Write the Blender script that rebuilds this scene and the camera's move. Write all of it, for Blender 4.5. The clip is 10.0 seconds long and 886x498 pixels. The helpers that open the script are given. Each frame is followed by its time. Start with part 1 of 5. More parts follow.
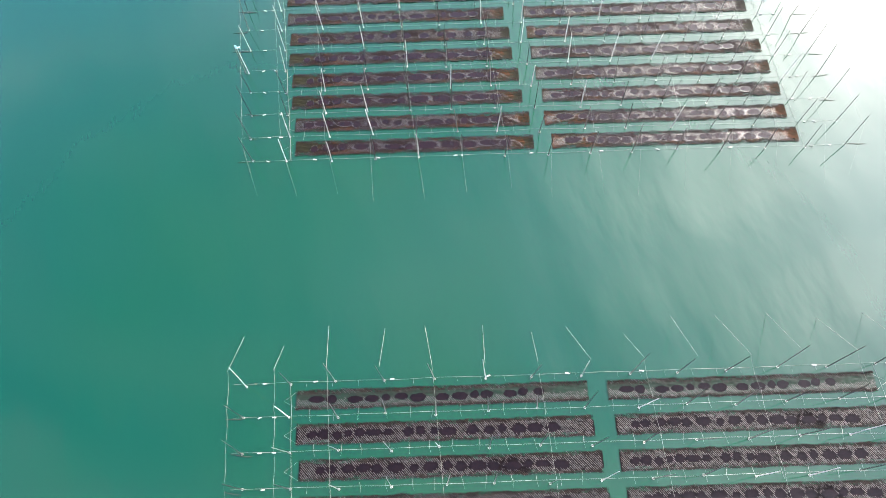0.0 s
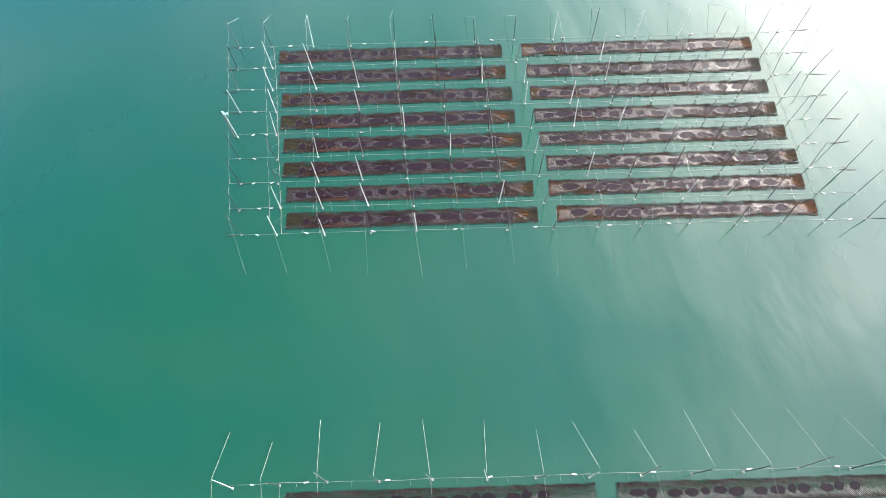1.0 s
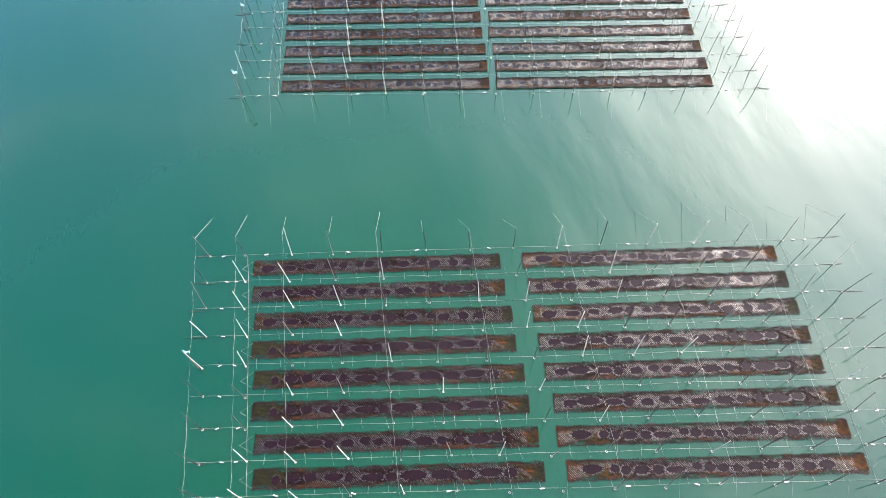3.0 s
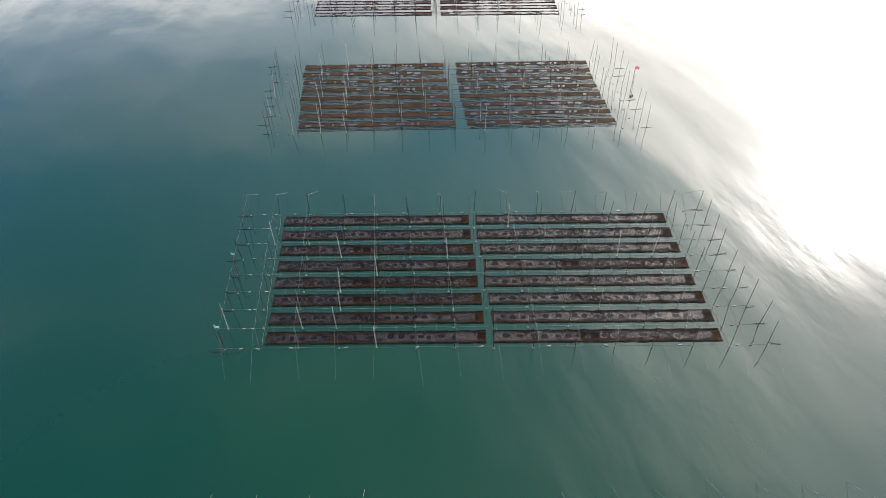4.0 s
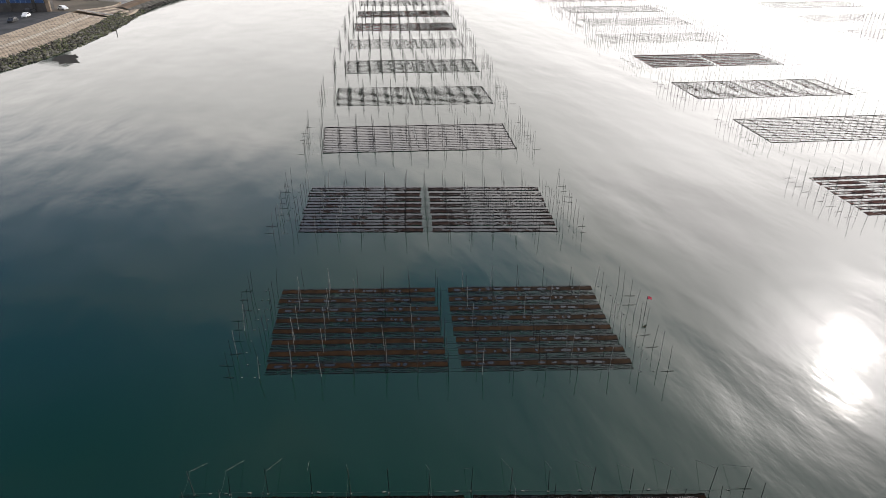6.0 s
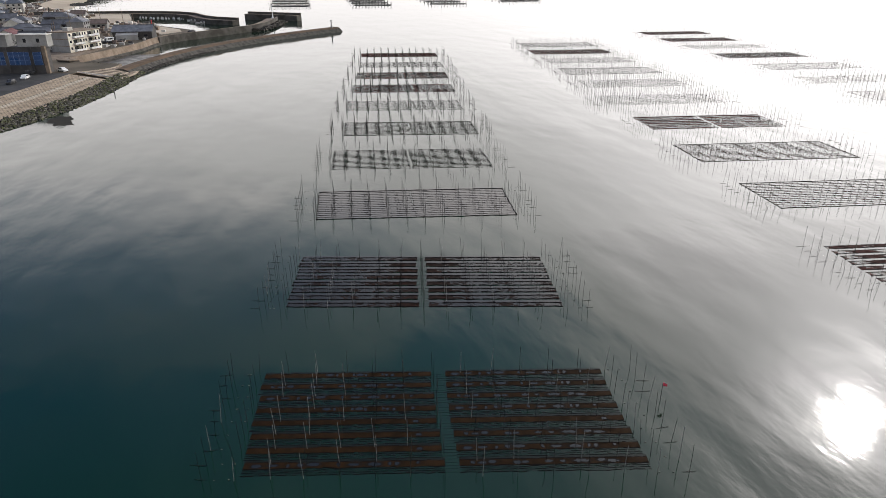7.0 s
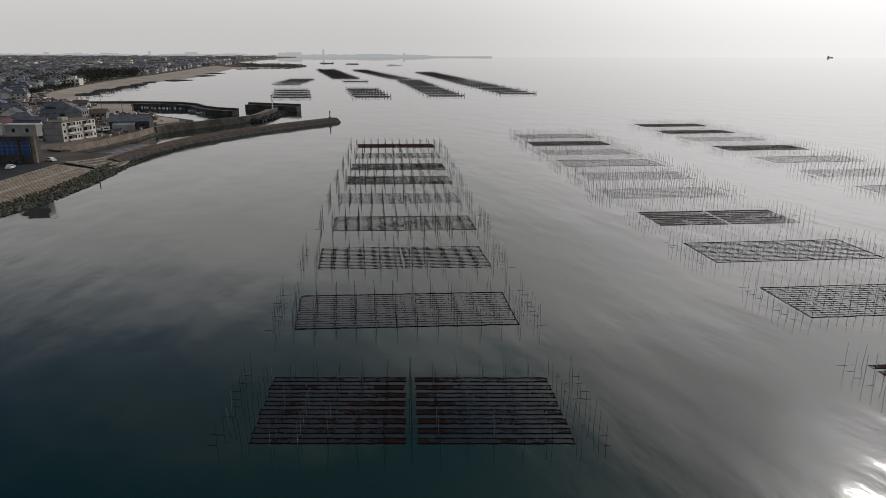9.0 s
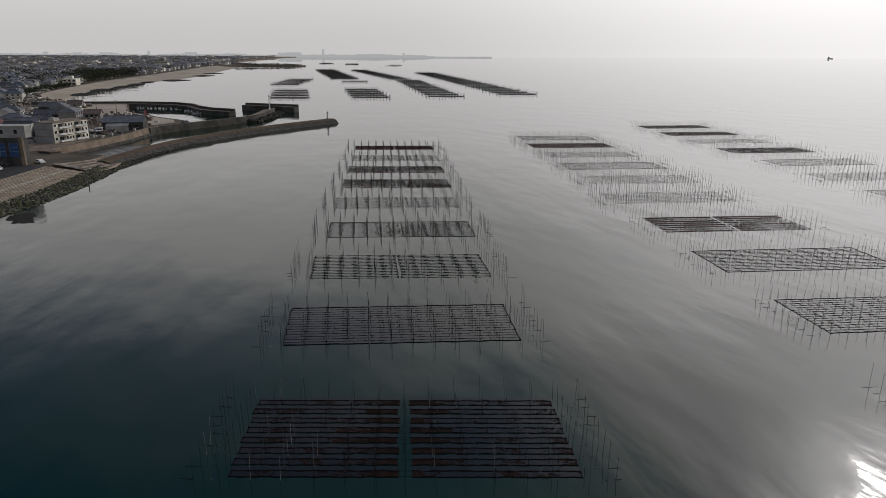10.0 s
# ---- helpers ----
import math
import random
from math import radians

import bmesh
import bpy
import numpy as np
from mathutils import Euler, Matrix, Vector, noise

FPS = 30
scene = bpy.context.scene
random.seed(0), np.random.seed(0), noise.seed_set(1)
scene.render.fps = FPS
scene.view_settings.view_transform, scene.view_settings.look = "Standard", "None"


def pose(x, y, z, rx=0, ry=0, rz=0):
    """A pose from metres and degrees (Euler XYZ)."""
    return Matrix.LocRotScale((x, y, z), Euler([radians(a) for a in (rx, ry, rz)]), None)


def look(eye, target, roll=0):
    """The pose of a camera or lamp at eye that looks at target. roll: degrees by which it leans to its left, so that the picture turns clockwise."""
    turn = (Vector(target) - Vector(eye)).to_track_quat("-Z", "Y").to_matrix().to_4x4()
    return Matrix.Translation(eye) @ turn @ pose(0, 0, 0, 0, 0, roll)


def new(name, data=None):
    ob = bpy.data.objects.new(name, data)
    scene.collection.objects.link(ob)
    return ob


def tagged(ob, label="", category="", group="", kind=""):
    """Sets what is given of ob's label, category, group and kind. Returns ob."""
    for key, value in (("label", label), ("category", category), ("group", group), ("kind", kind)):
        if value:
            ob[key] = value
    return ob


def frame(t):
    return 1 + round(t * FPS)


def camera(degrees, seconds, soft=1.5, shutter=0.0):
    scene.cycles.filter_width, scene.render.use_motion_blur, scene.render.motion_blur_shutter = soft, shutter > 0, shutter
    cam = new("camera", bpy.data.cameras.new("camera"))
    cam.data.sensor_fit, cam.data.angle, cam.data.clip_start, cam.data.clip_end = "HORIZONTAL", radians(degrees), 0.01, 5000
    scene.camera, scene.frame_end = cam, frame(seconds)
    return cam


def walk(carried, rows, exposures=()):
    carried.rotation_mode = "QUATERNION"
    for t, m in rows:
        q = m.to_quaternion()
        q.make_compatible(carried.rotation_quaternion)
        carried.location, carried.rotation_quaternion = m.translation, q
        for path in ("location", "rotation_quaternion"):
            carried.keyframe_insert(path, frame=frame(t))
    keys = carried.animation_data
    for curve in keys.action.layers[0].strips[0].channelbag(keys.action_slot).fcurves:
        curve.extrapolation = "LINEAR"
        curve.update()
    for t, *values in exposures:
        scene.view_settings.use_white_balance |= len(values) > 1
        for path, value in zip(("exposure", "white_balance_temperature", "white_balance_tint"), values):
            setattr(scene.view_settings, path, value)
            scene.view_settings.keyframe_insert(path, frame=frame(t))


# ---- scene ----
cam = camera(67.5, 10.0, soft=0.8)
PATH = [
    (0, (-3.87, -29.714, 42.361), (-3.915, -28.896, 40.537), -3.5),
    (0.5, (-3.951, -26.654, 42.299), (-3.992, -25.839, 40.473), -3.2),
    (1, (-3.851, -23.506, 42.243), (-3.894, -22.689, 40.418), -3.3),
    (1.5, (-3.725, -20.471, 42.269), (-3.769, -19.66, 40.441), -3.4),
    (2, (-3.496, -17.183, 42.213), (-3.544, -16.361, 40.39), -3.6),
    (2.2, (-3.467, -15.893, 42.233), (-3.515, -15.061, 40.414), -3.7),
    (3.3, (-3.519, -8.365, 42.185), (-3.542, -7.226, 40.542), -1.8),
    (3.5, (-3.543, -7.014, 42.17), (-3.56, -5.756, 40.615), -1.5),
    (3.7, (-3.49, -5.787, 42.124), (-3.503, -4.412, 40.671), -1.2),
    (4, (-3.422, -4.099, 42.028), (-3.43, -2.642, 40.658), -1.0),
    (4.2, (-3.341, -2.882, 41.993), (-3.347, -1.417, 40.631), -1.0),
    (4.5, (-3.276, -0.981, 42.047), (-3.282, 0.476, 40.678), -1.0),
    (5, (-3.146, 2.46, 42.226), (-3.148, 3.953, 40.894), -0.9),
    (5.2, (-3.212, 3.768, 42.248), (-3.207, 5.299, 40.962), -0.5),
    (5.5, (-3.345, 5.57, 42.182), (-3.332, 7.182, 40.999), -0.3),
    (5.7, (-3.392, 6.762, 42.144), (-3.373, 8.437, 41.052), -0.2),
    (6, (-3.198, 8.704, 42.125), (-3.177, 10.461, 41.169), -0.2),
    (6.2, (-3.115, 10.025, 42.133), (-3.091, 11.826, 41.264), -0.2),
    (7.3, (-2.686, 16.511, 42.105), (-2.663, 18.346, 41.31), -0.2),
    (7.5, (-2.604, 17.779, 42.08), (-2.578, 19.629, 41.319), 0.0),
    (7.7, (-2.425, 19.118, 42.001), (-2.4, 21.0, 41.325), 0.0),
    (7.8, (-2.371, 19.738, 41.965), (-2.346, 21.636, 41.333), 0.2),
    (8, (-2.357, 20.888, 41.884), (-2.329, 22.803, 41.307), 0.1),
    (8.2, (-2.282, 22.119, 41.837), (-2.254, 24.035, 41.262), 0.1),
    (8.5, (-2.174, 23.975, 41.801), (-2.144, 25.891, 41.227), 0.1),
    (9, (-1.917, 26.882, 41.736), (-1.887, 28.798, 41.163), 0.1),
    (9.5, (-1.697, 29.9, 41.681), (-1.666, 31.816, 41.109), 0.2),
    (10, (-1.478, 33.028, 41.616), (-1.447, 34.944, 41.044), 0.2),
]
EXPOSURES = [(0.0, 4.62, 6700, 12), (2.2, 4.62, 6700, 13), (3.3, 4.28, 6800, 14), (3.7, 3.66, 6800, 14), (4.2, 2.77, 6850, 14), (4.6, 2.76, 6900, 14), (5.0, 2.77, 6850, 13), (5.5, 2.26, 6800, 13),
             (6.0, 1.48, 6650, 12), (6.2, 1.36, 6600, 12), (7.5, 0.7, 6540, 12), (8.0, 0.08, 6500, 12), (8.5, -0.06, 6480, 11.5), (10.0, -0.06, 6480, 11.5)]
walk(cam, [(t, look(e, g, r)) for t, e, g, r in PATH], EXPOSURES)

# ---- world and sun ----
SUN = Vector((0.523, 0.668, 0.533)).normalized()


def node(tree, kind, links=(), **values):
    n = tree.nodes.new(kind)
    if "operation" in values:
        n.operation = values["operation"]
    if "use_clamp" in values:
        n.use_clamp = values["use_clamp"]
    for socket, source in links:
        if hasattr(source, "is_output"):
            tree.links.new(source, n.inputs[socket])
        else:
            n.inputs[socket].default_value = source
    return n


def math_node(tree, op, *args, clamp=False):
    return node(tree, "ShaderNodeMath", list(enumerate(args)), operation=op, use_clamp=clamp).outputs[0]


def mix_color(tree, fac, a, b):
    n = tree.nodes.new("ShaderNodeMix")
    n.data_type = "RGBA"
    for i, v in ((0, fac), (6, a), (7, b)):
        if hasattr(v, "is_output"):
            tree.links.new(v, n.inputs[i])
        else:
            n.inputs[i].default_value = v if i == 0 else (*v, 1)
    return n.outputs[2]


def ramp(tree, x, a, b, lo=0.0, hi=1.0, smooth=True):
    n = node(tree, "ShaderNodeMapRange", [(0, x), (1, a), (2, b), (3, lo), (4, hi)])
    n.interpolation_type = "SMOOTHSTEP" if smooth else "LINEAR"
    return n.outputs[0]


world = bpy.data.worlds.new("sky")
scene.world = world
world.use_nodes = True
wt = world.node_tree
wt.nodes.clear()
sky = wt.nodes.new("ShaderNodeTexSky")
sky.sky_type, sky.sun_disc = "NISHITA", False
sky.sun_elevation, sky.sun_rotation = math.asin(SUN.z), math.atan2(SUN.x, SUN.y)
sky.altitude, sky.air_density, sky.dust_density = 0, 1.0, 1.0
sky_blue = node(wt, "ShaderNodeVectorMath", [(0, sky.outputs[0]), (1, (0.0108, 0.0360, 0.0585))], operation="MULTIPLY").outputs[0]
way = node(wt, "ShaderNodeTexCoord").outputs["Generated"]
axes = node(wt, "ShaderNodeSeparateXYZ", [(0, way)])
height = axes.outputs[2]
lift = math_node(wt, "MULTIPLY_ADD", axes.outputs[0], -0.17, height)
toward = node(wt, "ShaderNodeVectorMath", [(0, way), (1, SUN)], operation="DOT_PRODUCT").outputs["Value"]
toward = math_node(wt, "MAXIMUM", toward, 0.0)
glow_wide = math_node(wt, "POWER", toward, 7.0)
glow_mid = math_node(wt, "POWER", toward, 28.0)
glow_near = math_node(wt, "POWER", toward, 220.0)
# cloud deck: the direction laid on a flat layer overhead
flat = node(wt, "ShaderNodeVectorMath", [(0, way)], operation="SCALE")
wt.links.new(math_node(wt, "DIVIDE", 1.0, math_node(wt, "ADD", math_node(wt, "MAXIMUM", height, 0.0), 0.12)), flat.inputs["Scale"])
deck = node(wt, "ShaderNodeMapping", [(0, flat.outputs[0]), ("Rotation", (0, 0, 0.5)), ("Scale", (0.55, 1.15, 0.3)), ("Location", (0.3, 0.7, 0))]).outputs[0]
puff = node(wt, "ShaderNodeTexNoise", [("Vector", deck), ("Scale", 1.3), ("Detail", 6.0), ("Roughness", 0.55), ("Distortion", 0.4)]).outputs[0]
cover = math_node(wt, "ADD", ramp(wt, math_node(wt, "MULTIPLY_ADD", puff, 0.2, lift), 0.39, 0.65, 1.0, 0.0), math_node(wt, "MULTIPLY", math_node(wt, "POWER", toward, 13.0), 0.9))
cover = math_node(wt, "ADD", cover, ramp(wt, axes.outputs[0], 0.08, 0.4, 0.0, 0.12))
cover = math_node(wt, "ADD", cover, math_node(wt, "MULTIPLY", ramp(wt, puff, 0.46, 0.74, 0.0, 0.5), ramp(wt, height, 0.78, 0.95, 1.0, 0.45)), clamp=True)
low = math_node(wt, "MULTIPLY", ramp(wt, height, 0.0, 0.16, 1.0, 1.35), math_node(wt, "MULTIPLY", ramp(wt, lift, 0.33, 0.58, 1.0, 0.39), math_node(wt, "MULTIPLY_ADD", math_node(wt, "MULTIPLY", ramp(wt, axes.outputs[0], -0.42, -0.15), ramp(wt, height, 0.44, 0.6)), 0.45, 1.0)))
shade = math_node(wt, "MULTIPLY", low, ramp(wt, math_node(wt, "MULTIPLY_ADD", math_node(wt, "SUBTRACT", puff, 0.5), ramp(wt, height, 0.1, 0.35), 0.5), 0.3, 0.75, 0.8, 1.1))
light = math_node(wt, "MULTIPLY", math_node(wt, "MULTIPLY", shade, 0.62), ramp(wt, axes.outputs[0], -0.1, 0.6, 1.0, 1.38))
# a brighter bank of cloud on the sunward side
bank = math_node(wt, "MULTIPLY", ramp(wt, axes.outputs[0], 0.0, 0.42), ramp(wt, height, 0.09, 0.24))
light = math_node(wt, "MULTIPLY", light, math_node(wt, "MULTIPLY_ADD", bank, 0.42, 1.0))
# the half of the sky away from the sun is duller
light = math_node(wt, "MULTIPLY", light, ramp(wt, axes.outputs[1], -0.7, 0.15, 0.45, 1.0))
light = math_node(wt, "ADD", light, math_node(wt, "MULTIPLY", glow_wide, 0.48))
light = math_node(wt, "ADD", light, math_node(wt, "ADD", math_node(wt, "MULTIPLY", glow_mid, 0.2), math_node(wt, "MULTIPLY", glow_near, 4.2)))
grey = node(wt, "ShaderNodeVectorMath", [(0, (1.01, 0.99, 0.975))], operation="SCALE")
wt.links.new(light, grey.inputs["Scale"])
mixed = mix_color(wt, cover, (0, 0, 0), (1, 1, 1))
n = mixed.node
wt.links.new(sky_blue, n.inputs[6])
wt.links.new(grey.outputs[0], n.inputs[7])
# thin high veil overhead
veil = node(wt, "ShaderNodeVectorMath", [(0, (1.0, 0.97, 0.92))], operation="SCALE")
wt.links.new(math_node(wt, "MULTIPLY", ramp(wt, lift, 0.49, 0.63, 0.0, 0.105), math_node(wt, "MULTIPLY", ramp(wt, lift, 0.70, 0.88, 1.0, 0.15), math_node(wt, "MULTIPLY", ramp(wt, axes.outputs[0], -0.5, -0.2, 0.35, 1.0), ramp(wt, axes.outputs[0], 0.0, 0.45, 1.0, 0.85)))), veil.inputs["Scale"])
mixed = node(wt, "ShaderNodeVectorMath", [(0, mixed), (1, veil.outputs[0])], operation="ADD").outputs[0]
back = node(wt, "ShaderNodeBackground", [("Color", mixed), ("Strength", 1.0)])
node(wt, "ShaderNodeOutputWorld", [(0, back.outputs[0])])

sun = new("sun", bpy.data.lights.new("sun", "SUN"))
sun.data.energy, sun.data.angle, sun.data.color = 0.25, radians(2.6), (1.0, 0.96, 0.9)
sun.matrix_world = look(SUN * 100, (0, 0, 0))


# ---- materials ----
def material(name, color, other=None, rough=0.7, scale=3.0, fine=40.0, bump=0.0, metal=0.0, per_object=0.0, spec=0.5, stretch=(1, 1, 1), lo=0.35, hi=0.65):
    m = bpy.data.materials.new(name)
    m.use_nodes = True
    t = m.node_tree
    p = t.nodes["Principled BSDF"]
    at = node(t, "ShaderNodeMapping", [(0, node(t, "ShaderNodeTexCoord").outputs["Object"]), ("Scale", stretch)]).outputs[0]
    big = node(t, "ShaderNodeTexNoise", [("Vector", at), ("Scale", scale), ("Detail", 5.0), ("Roughness", 0.6)]).outputs[0]
    small = node(t, "ShaderNodeTexNoise", [("Vector", at), ("Scale", fine), ("Detail", 3.0)]).outputs[0]
    c = mix_color(t, ramp(t, big, lo, hi), color, other or tuple(0.7 * v for v in color))
    dim = tuple(0.6 * v for v in color)
    c = mix_color(t, ramp(t, small, 0.55, 0.8, 0.0, 0.6), c, dim)
    if per_object:
        r = node(t, "ShaderNodeObjectInfo").outputs["Random"]
        hsv = node(t, "ShaderNodeHueSaturation", [("Value", ramp(t, r, 0, 1, 1 - per_object, 1 + per_object, False)), ("Color", c)])
        c = hsv.outputs[0]
    t.links.new(c, p.inputs["Base Color"])
    t.links.new(ramp(t, big, 0.3, 0.7, max(rough - 0.12, 0.02), min(rough + 0.12, 1.0)), p.inputs["Roughness"])
    p.inputs["Metallic"].default_value = metal
    p.inputs["Specular IOR Level"].default_value = spec
    if bump:
        b = node(t, "ShaderNodeBump", [("Height", small), ("Strength", 0.6), ("Distance", bump)])
        t.links.new(b.outputs[0], p.inputs["Normal"])
    return m


def water_material():
    m = bpy.data.materials.new("sea_water")
    m.use_nodes = True
    t = m.node_tree
    p = t.nodes["Principled BSDF"]
    at = node(t, "ShaderNodeTexCoord").outputs["Object"]
    big = node(t, "ShaderNodeTexNoise", [("Vector", at), ("Scale", 0.028), ("Detail", 3.0), ("Roughness", 0.5)]).outputs[0]
    # teal to the west, greener over the strip of racks, duller and greyer to the east
    east = node(t, "ShaderNodeSeparateXYZ", [(0, at)]).outputs[0]
    deep = ramp(t, east, -42.0, -8.0, 0.22, -0.06)
    c = mix_color(t, ramp(t, math_node(t, "ADD", big, deep), 0.35, 0.70), (0.0007, 0.0180, 0.0067), (0.0008, 0.0175, 0.0092))
    # eastern grey puts the dull sky reflection into the water colour
    c = mix_color(t, ramp(t, east, 2.0, 45.0), c, (0.0017, 0.0122, 0.0074))
    t.links.new(c, p.inputs["Base Color"])
    p.inputs["IOR"].default_value = 1.333
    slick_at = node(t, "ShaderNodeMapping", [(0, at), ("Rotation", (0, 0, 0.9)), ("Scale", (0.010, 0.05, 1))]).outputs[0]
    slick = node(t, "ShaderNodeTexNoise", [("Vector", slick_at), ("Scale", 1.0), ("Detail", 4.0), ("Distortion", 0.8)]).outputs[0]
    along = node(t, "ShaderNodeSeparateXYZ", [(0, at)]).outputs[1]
    # ripples and roughness fade along y; far water mirrors the horizon in place of haze
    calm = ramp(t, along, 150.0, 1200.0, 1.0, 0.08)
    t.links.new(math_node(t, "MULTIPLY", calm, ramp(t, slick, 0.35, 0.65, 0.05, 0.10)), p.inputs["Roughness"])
    turned = node(t, "ShaderNodeMapping", [(0, at), ("Rotation", (0, 0, -0.27))]).outputs[0]
    wave_at = node(t, "ShaderNodeMapping", [(0, turned), ("Scale", (1.0, 0.42, 1))]).outputs[0]
    w1 = node(t, "ShaderNodeTexNoise", [("Vector", wave_at), ("Scale", 0.55), ("Detail", 3.0), ("Roughness", 0.5)]).outputs[0]
    w2 = node(t, "ShaderNodeTexNoise", [("Vector", wave_at), ("Scale", 0.07), ("Detail", 2.0)]).outputs[0]
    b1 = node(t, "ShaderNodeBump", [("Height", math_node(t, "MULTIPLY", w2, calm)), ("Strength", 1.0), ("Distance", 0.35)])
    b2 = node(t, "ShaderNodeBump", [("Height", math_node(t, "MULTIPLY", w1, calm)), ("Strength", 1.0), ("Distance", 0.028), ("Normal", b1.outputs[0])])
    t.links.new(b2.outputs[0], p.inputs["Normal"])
    return m


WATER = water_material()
WEED = material("wet_purple_seaweed", (0.0046, 0.0018, 0.0016), (0.0028, 0.0012, 0.0011), spec=0.02, rough=0.5, scale=1.2, fine=30, bump=0.02, per_object=0.2)
WEED_DARK = material("dark_plum_seaweed", (0.0026, 0.0016, 0.0017), (0.0016, 0.0010, 0.0010), spec=0.015, rough=0.5, scale=1.2, fine=30, bump=0.02, per_object=0.2)
WEED_RED = material("red_brown_seaweed", (0.0200, 0.0070, 0.0025), (0.0075, 0.0048, 0.0022), spec=0.015, rough=0.6, scale=1.6, fine=24, bump=0.02, per_object=0.2)
WEED_BROWN = material("brown_seaweed", (0.0085, 0.0038, 0.0024), (0.0045, 0.0024, 0.0018), spec=0.03, rough=0.6, scale=0.9, fine=24, bump=0.02, per_object=0.2)
WEED_SUNK = material("sunken_brown_seaweed", (0.0265, 0.0128, 0.0048), (0.0130, 0.0070, 0.0030), spec=0.02, rough=0.6, scale=0.9, fine=24, per_object=0.15)
WEED_FAR_RED = material("dark_red_seaweed", (0.066, 0.018, 0.013), (0.026, 0.010, 0.008), spec=0.02, rough=0.7, scale=0.5, fine=24, per_object=0.2)
WEED_GREEN = material("green_seaweed", (0.0026, 0.0096, 0.0048), (0.0030, 0.0057, 0.0030), spec=0.08, rough=0.5, scale=0.8, fine=24, bump=0.02)
WEED_OLIVE = material("olive_net_edge", (0.0042, 0.0033, 0.0017), (0.0023, 0.0023, 0.0012), spec=0.03, rough=0.6, scale=2.5, fine=30, bump=0.02, per_object=0.2)
WEED_TAN = material("thin_green_weed_film", (0.0112, 0.0130, 0.0072), (0.0070, 0.0102, 0.0056), spec=0.14, rough=0.1, scale=0.5, fine=12, per_object=0.15)
WEED_CLUMP = material("red_brown_weed_clump", (0.0260, 0.0088, 0.0046), (0.0085, 0.0042, 0.0028), spec=0.03, rough=0.6, scale=1.2, fine=20, per_object=0.2)
POOL_PALE = material("still_water_pool", (0.0090, 0.0085, 0.0070), (0.0070, 0.0070, 0.0055), spec=0.3, rough=0.06, scale=1.5, fine=12)
WEED_FILM = material("thin_brown_weed_film", (0.0066, 0.0048, 0.0040), (0.0042, 0.0033, 0.0028), spec=0.27, rough=0.1, scale=0.6, fine=12, per_object=0.2)
WEED_MOSS = material("olive_green_weed", (0.0064, 0.0058, 0.0022), (0.0036, 0.0032, 0.0014), spec=0.03, rough=0.6, scale=2.0, fine=24, bump=0.02, per_object=0.2)
FRINGE = material("dark_weed_fringe", (0.0015, 0.0016, 0.0011), (0.003, 0.0034, 0.0016), spec=0.03, rough=0.7, scale=2.0)
POOL = material("smooth_weed_pool", (0.0064, 0.0023, 0.0026), (0.0044, 0.0017, 0.0019), rough=0.14, spec=0.09, scale=1.5, fine=12)
WEED_UMBER = material("wet_umber_seaweed", (0.0044, 0.0019, 0.0015), (0.0027, 0.0012, 0.0010), spec=0.015, rough=0.5, scale=1.2, fine=30, bump=0.02, per_object=0.2)
POOL_UMBER = material("umber_weed_pool", (0.0043, 0.0024, 0.0024), (0.0030, 0.0018, 0.0018), rough=0.12, spec=0.1, scale=1.5, fine=12)
POOL_DARK = material("dark_weed_pool", (0.0049, 0.0026, 0.0031), (0.0031, 0.0017, 0.0021), rough=0.15, spec=0.07, scale=1.5, fine=12)
CORD = material("pale_net_cord", (0.0105, 0.0066, 0.0060), (0.0060, 0.0036, 0.0033), rough=0.40, spec=0.42, scale=0.7, fine=20, lo=0.4, hi=0.75)
CORD_UMBER = material("tan_net_cord", (0.0108, 0.0084, 0.0078), (0.0061, 0.0046, 0.0042), rough=0.34, spec=0.55, scale=0.7, fine=20, lo=0.4, hi=0.75)
CORD_PALE = material("pinkish_net_cord", (0.0261, 0.0218, 0.0187), (0.0157, 0.0126, 0.0113), rough=0.5, spec=0.3, scale=0.7, fine=20)
CORD_DARK = material("dark_net_cord", (0.005, 0.004, 0.0035), (0.010, 0.006, 0.005), spec=0.08, rough=0.8, scale=0.8)
CORD_BROWN = material("brown_net_cord", (0.0150, 0.0105, 0.0072), (0.0085, 0.0062, 0.0044), spec=0.1, rough=0.7, scale=0.8)
CORD_SUNK = material("grey_sunken_cord", (0.0090, 0.0092, 0.0058), (0.0060, 0.0062, 0.0040), spec=0.14, rough=0.3, scale=0.8)
ROPE = material("pale_rope", (0.085, 0.088, 0.072), (0.045, 0.05, 0.038), rough=0.8, scale=1.5, fine=30)
POLE_WHITE = material("white_frp_pole", (0.175, 0.175, 0.165), (0.125, 0.125, 0.115), rough=0.45, scale=1.0, fine=14, per_object=0.15)
POLE_DARK = material("dark_frp_pole", (0.004, 0.004, 0.0042), (0.009, 0.008, 0.0075), spec=0.15, rough=0.5, scale=1.2, fine=14, per_object=0.3)
POLE_GREY = material("weathered_bamboo_pole", (0.026, 0.023, 0.019), (0.011, 0.010, 0.009), rough=0.6, scale=1.2, fine=14, per_object=0.3)
CORD_RUST = material("rust_brown_net_line", (0.030, 0.0115, 0.0080), (0.010, 0.0055, 0.0045), spec=0.04, rough=0.7, scale=0.6)
FLOAT = material("white_float", (0.18, 0.175, 0.15), (0.13, 0.125, 0.095), rough=0.5, scale=6)
STICK = material("dark_bamboo_stick", (0.010, 0.008, 0.006), (0.02, 0.014, 0.01), rough=0.7, scale=2, spec=0.1)


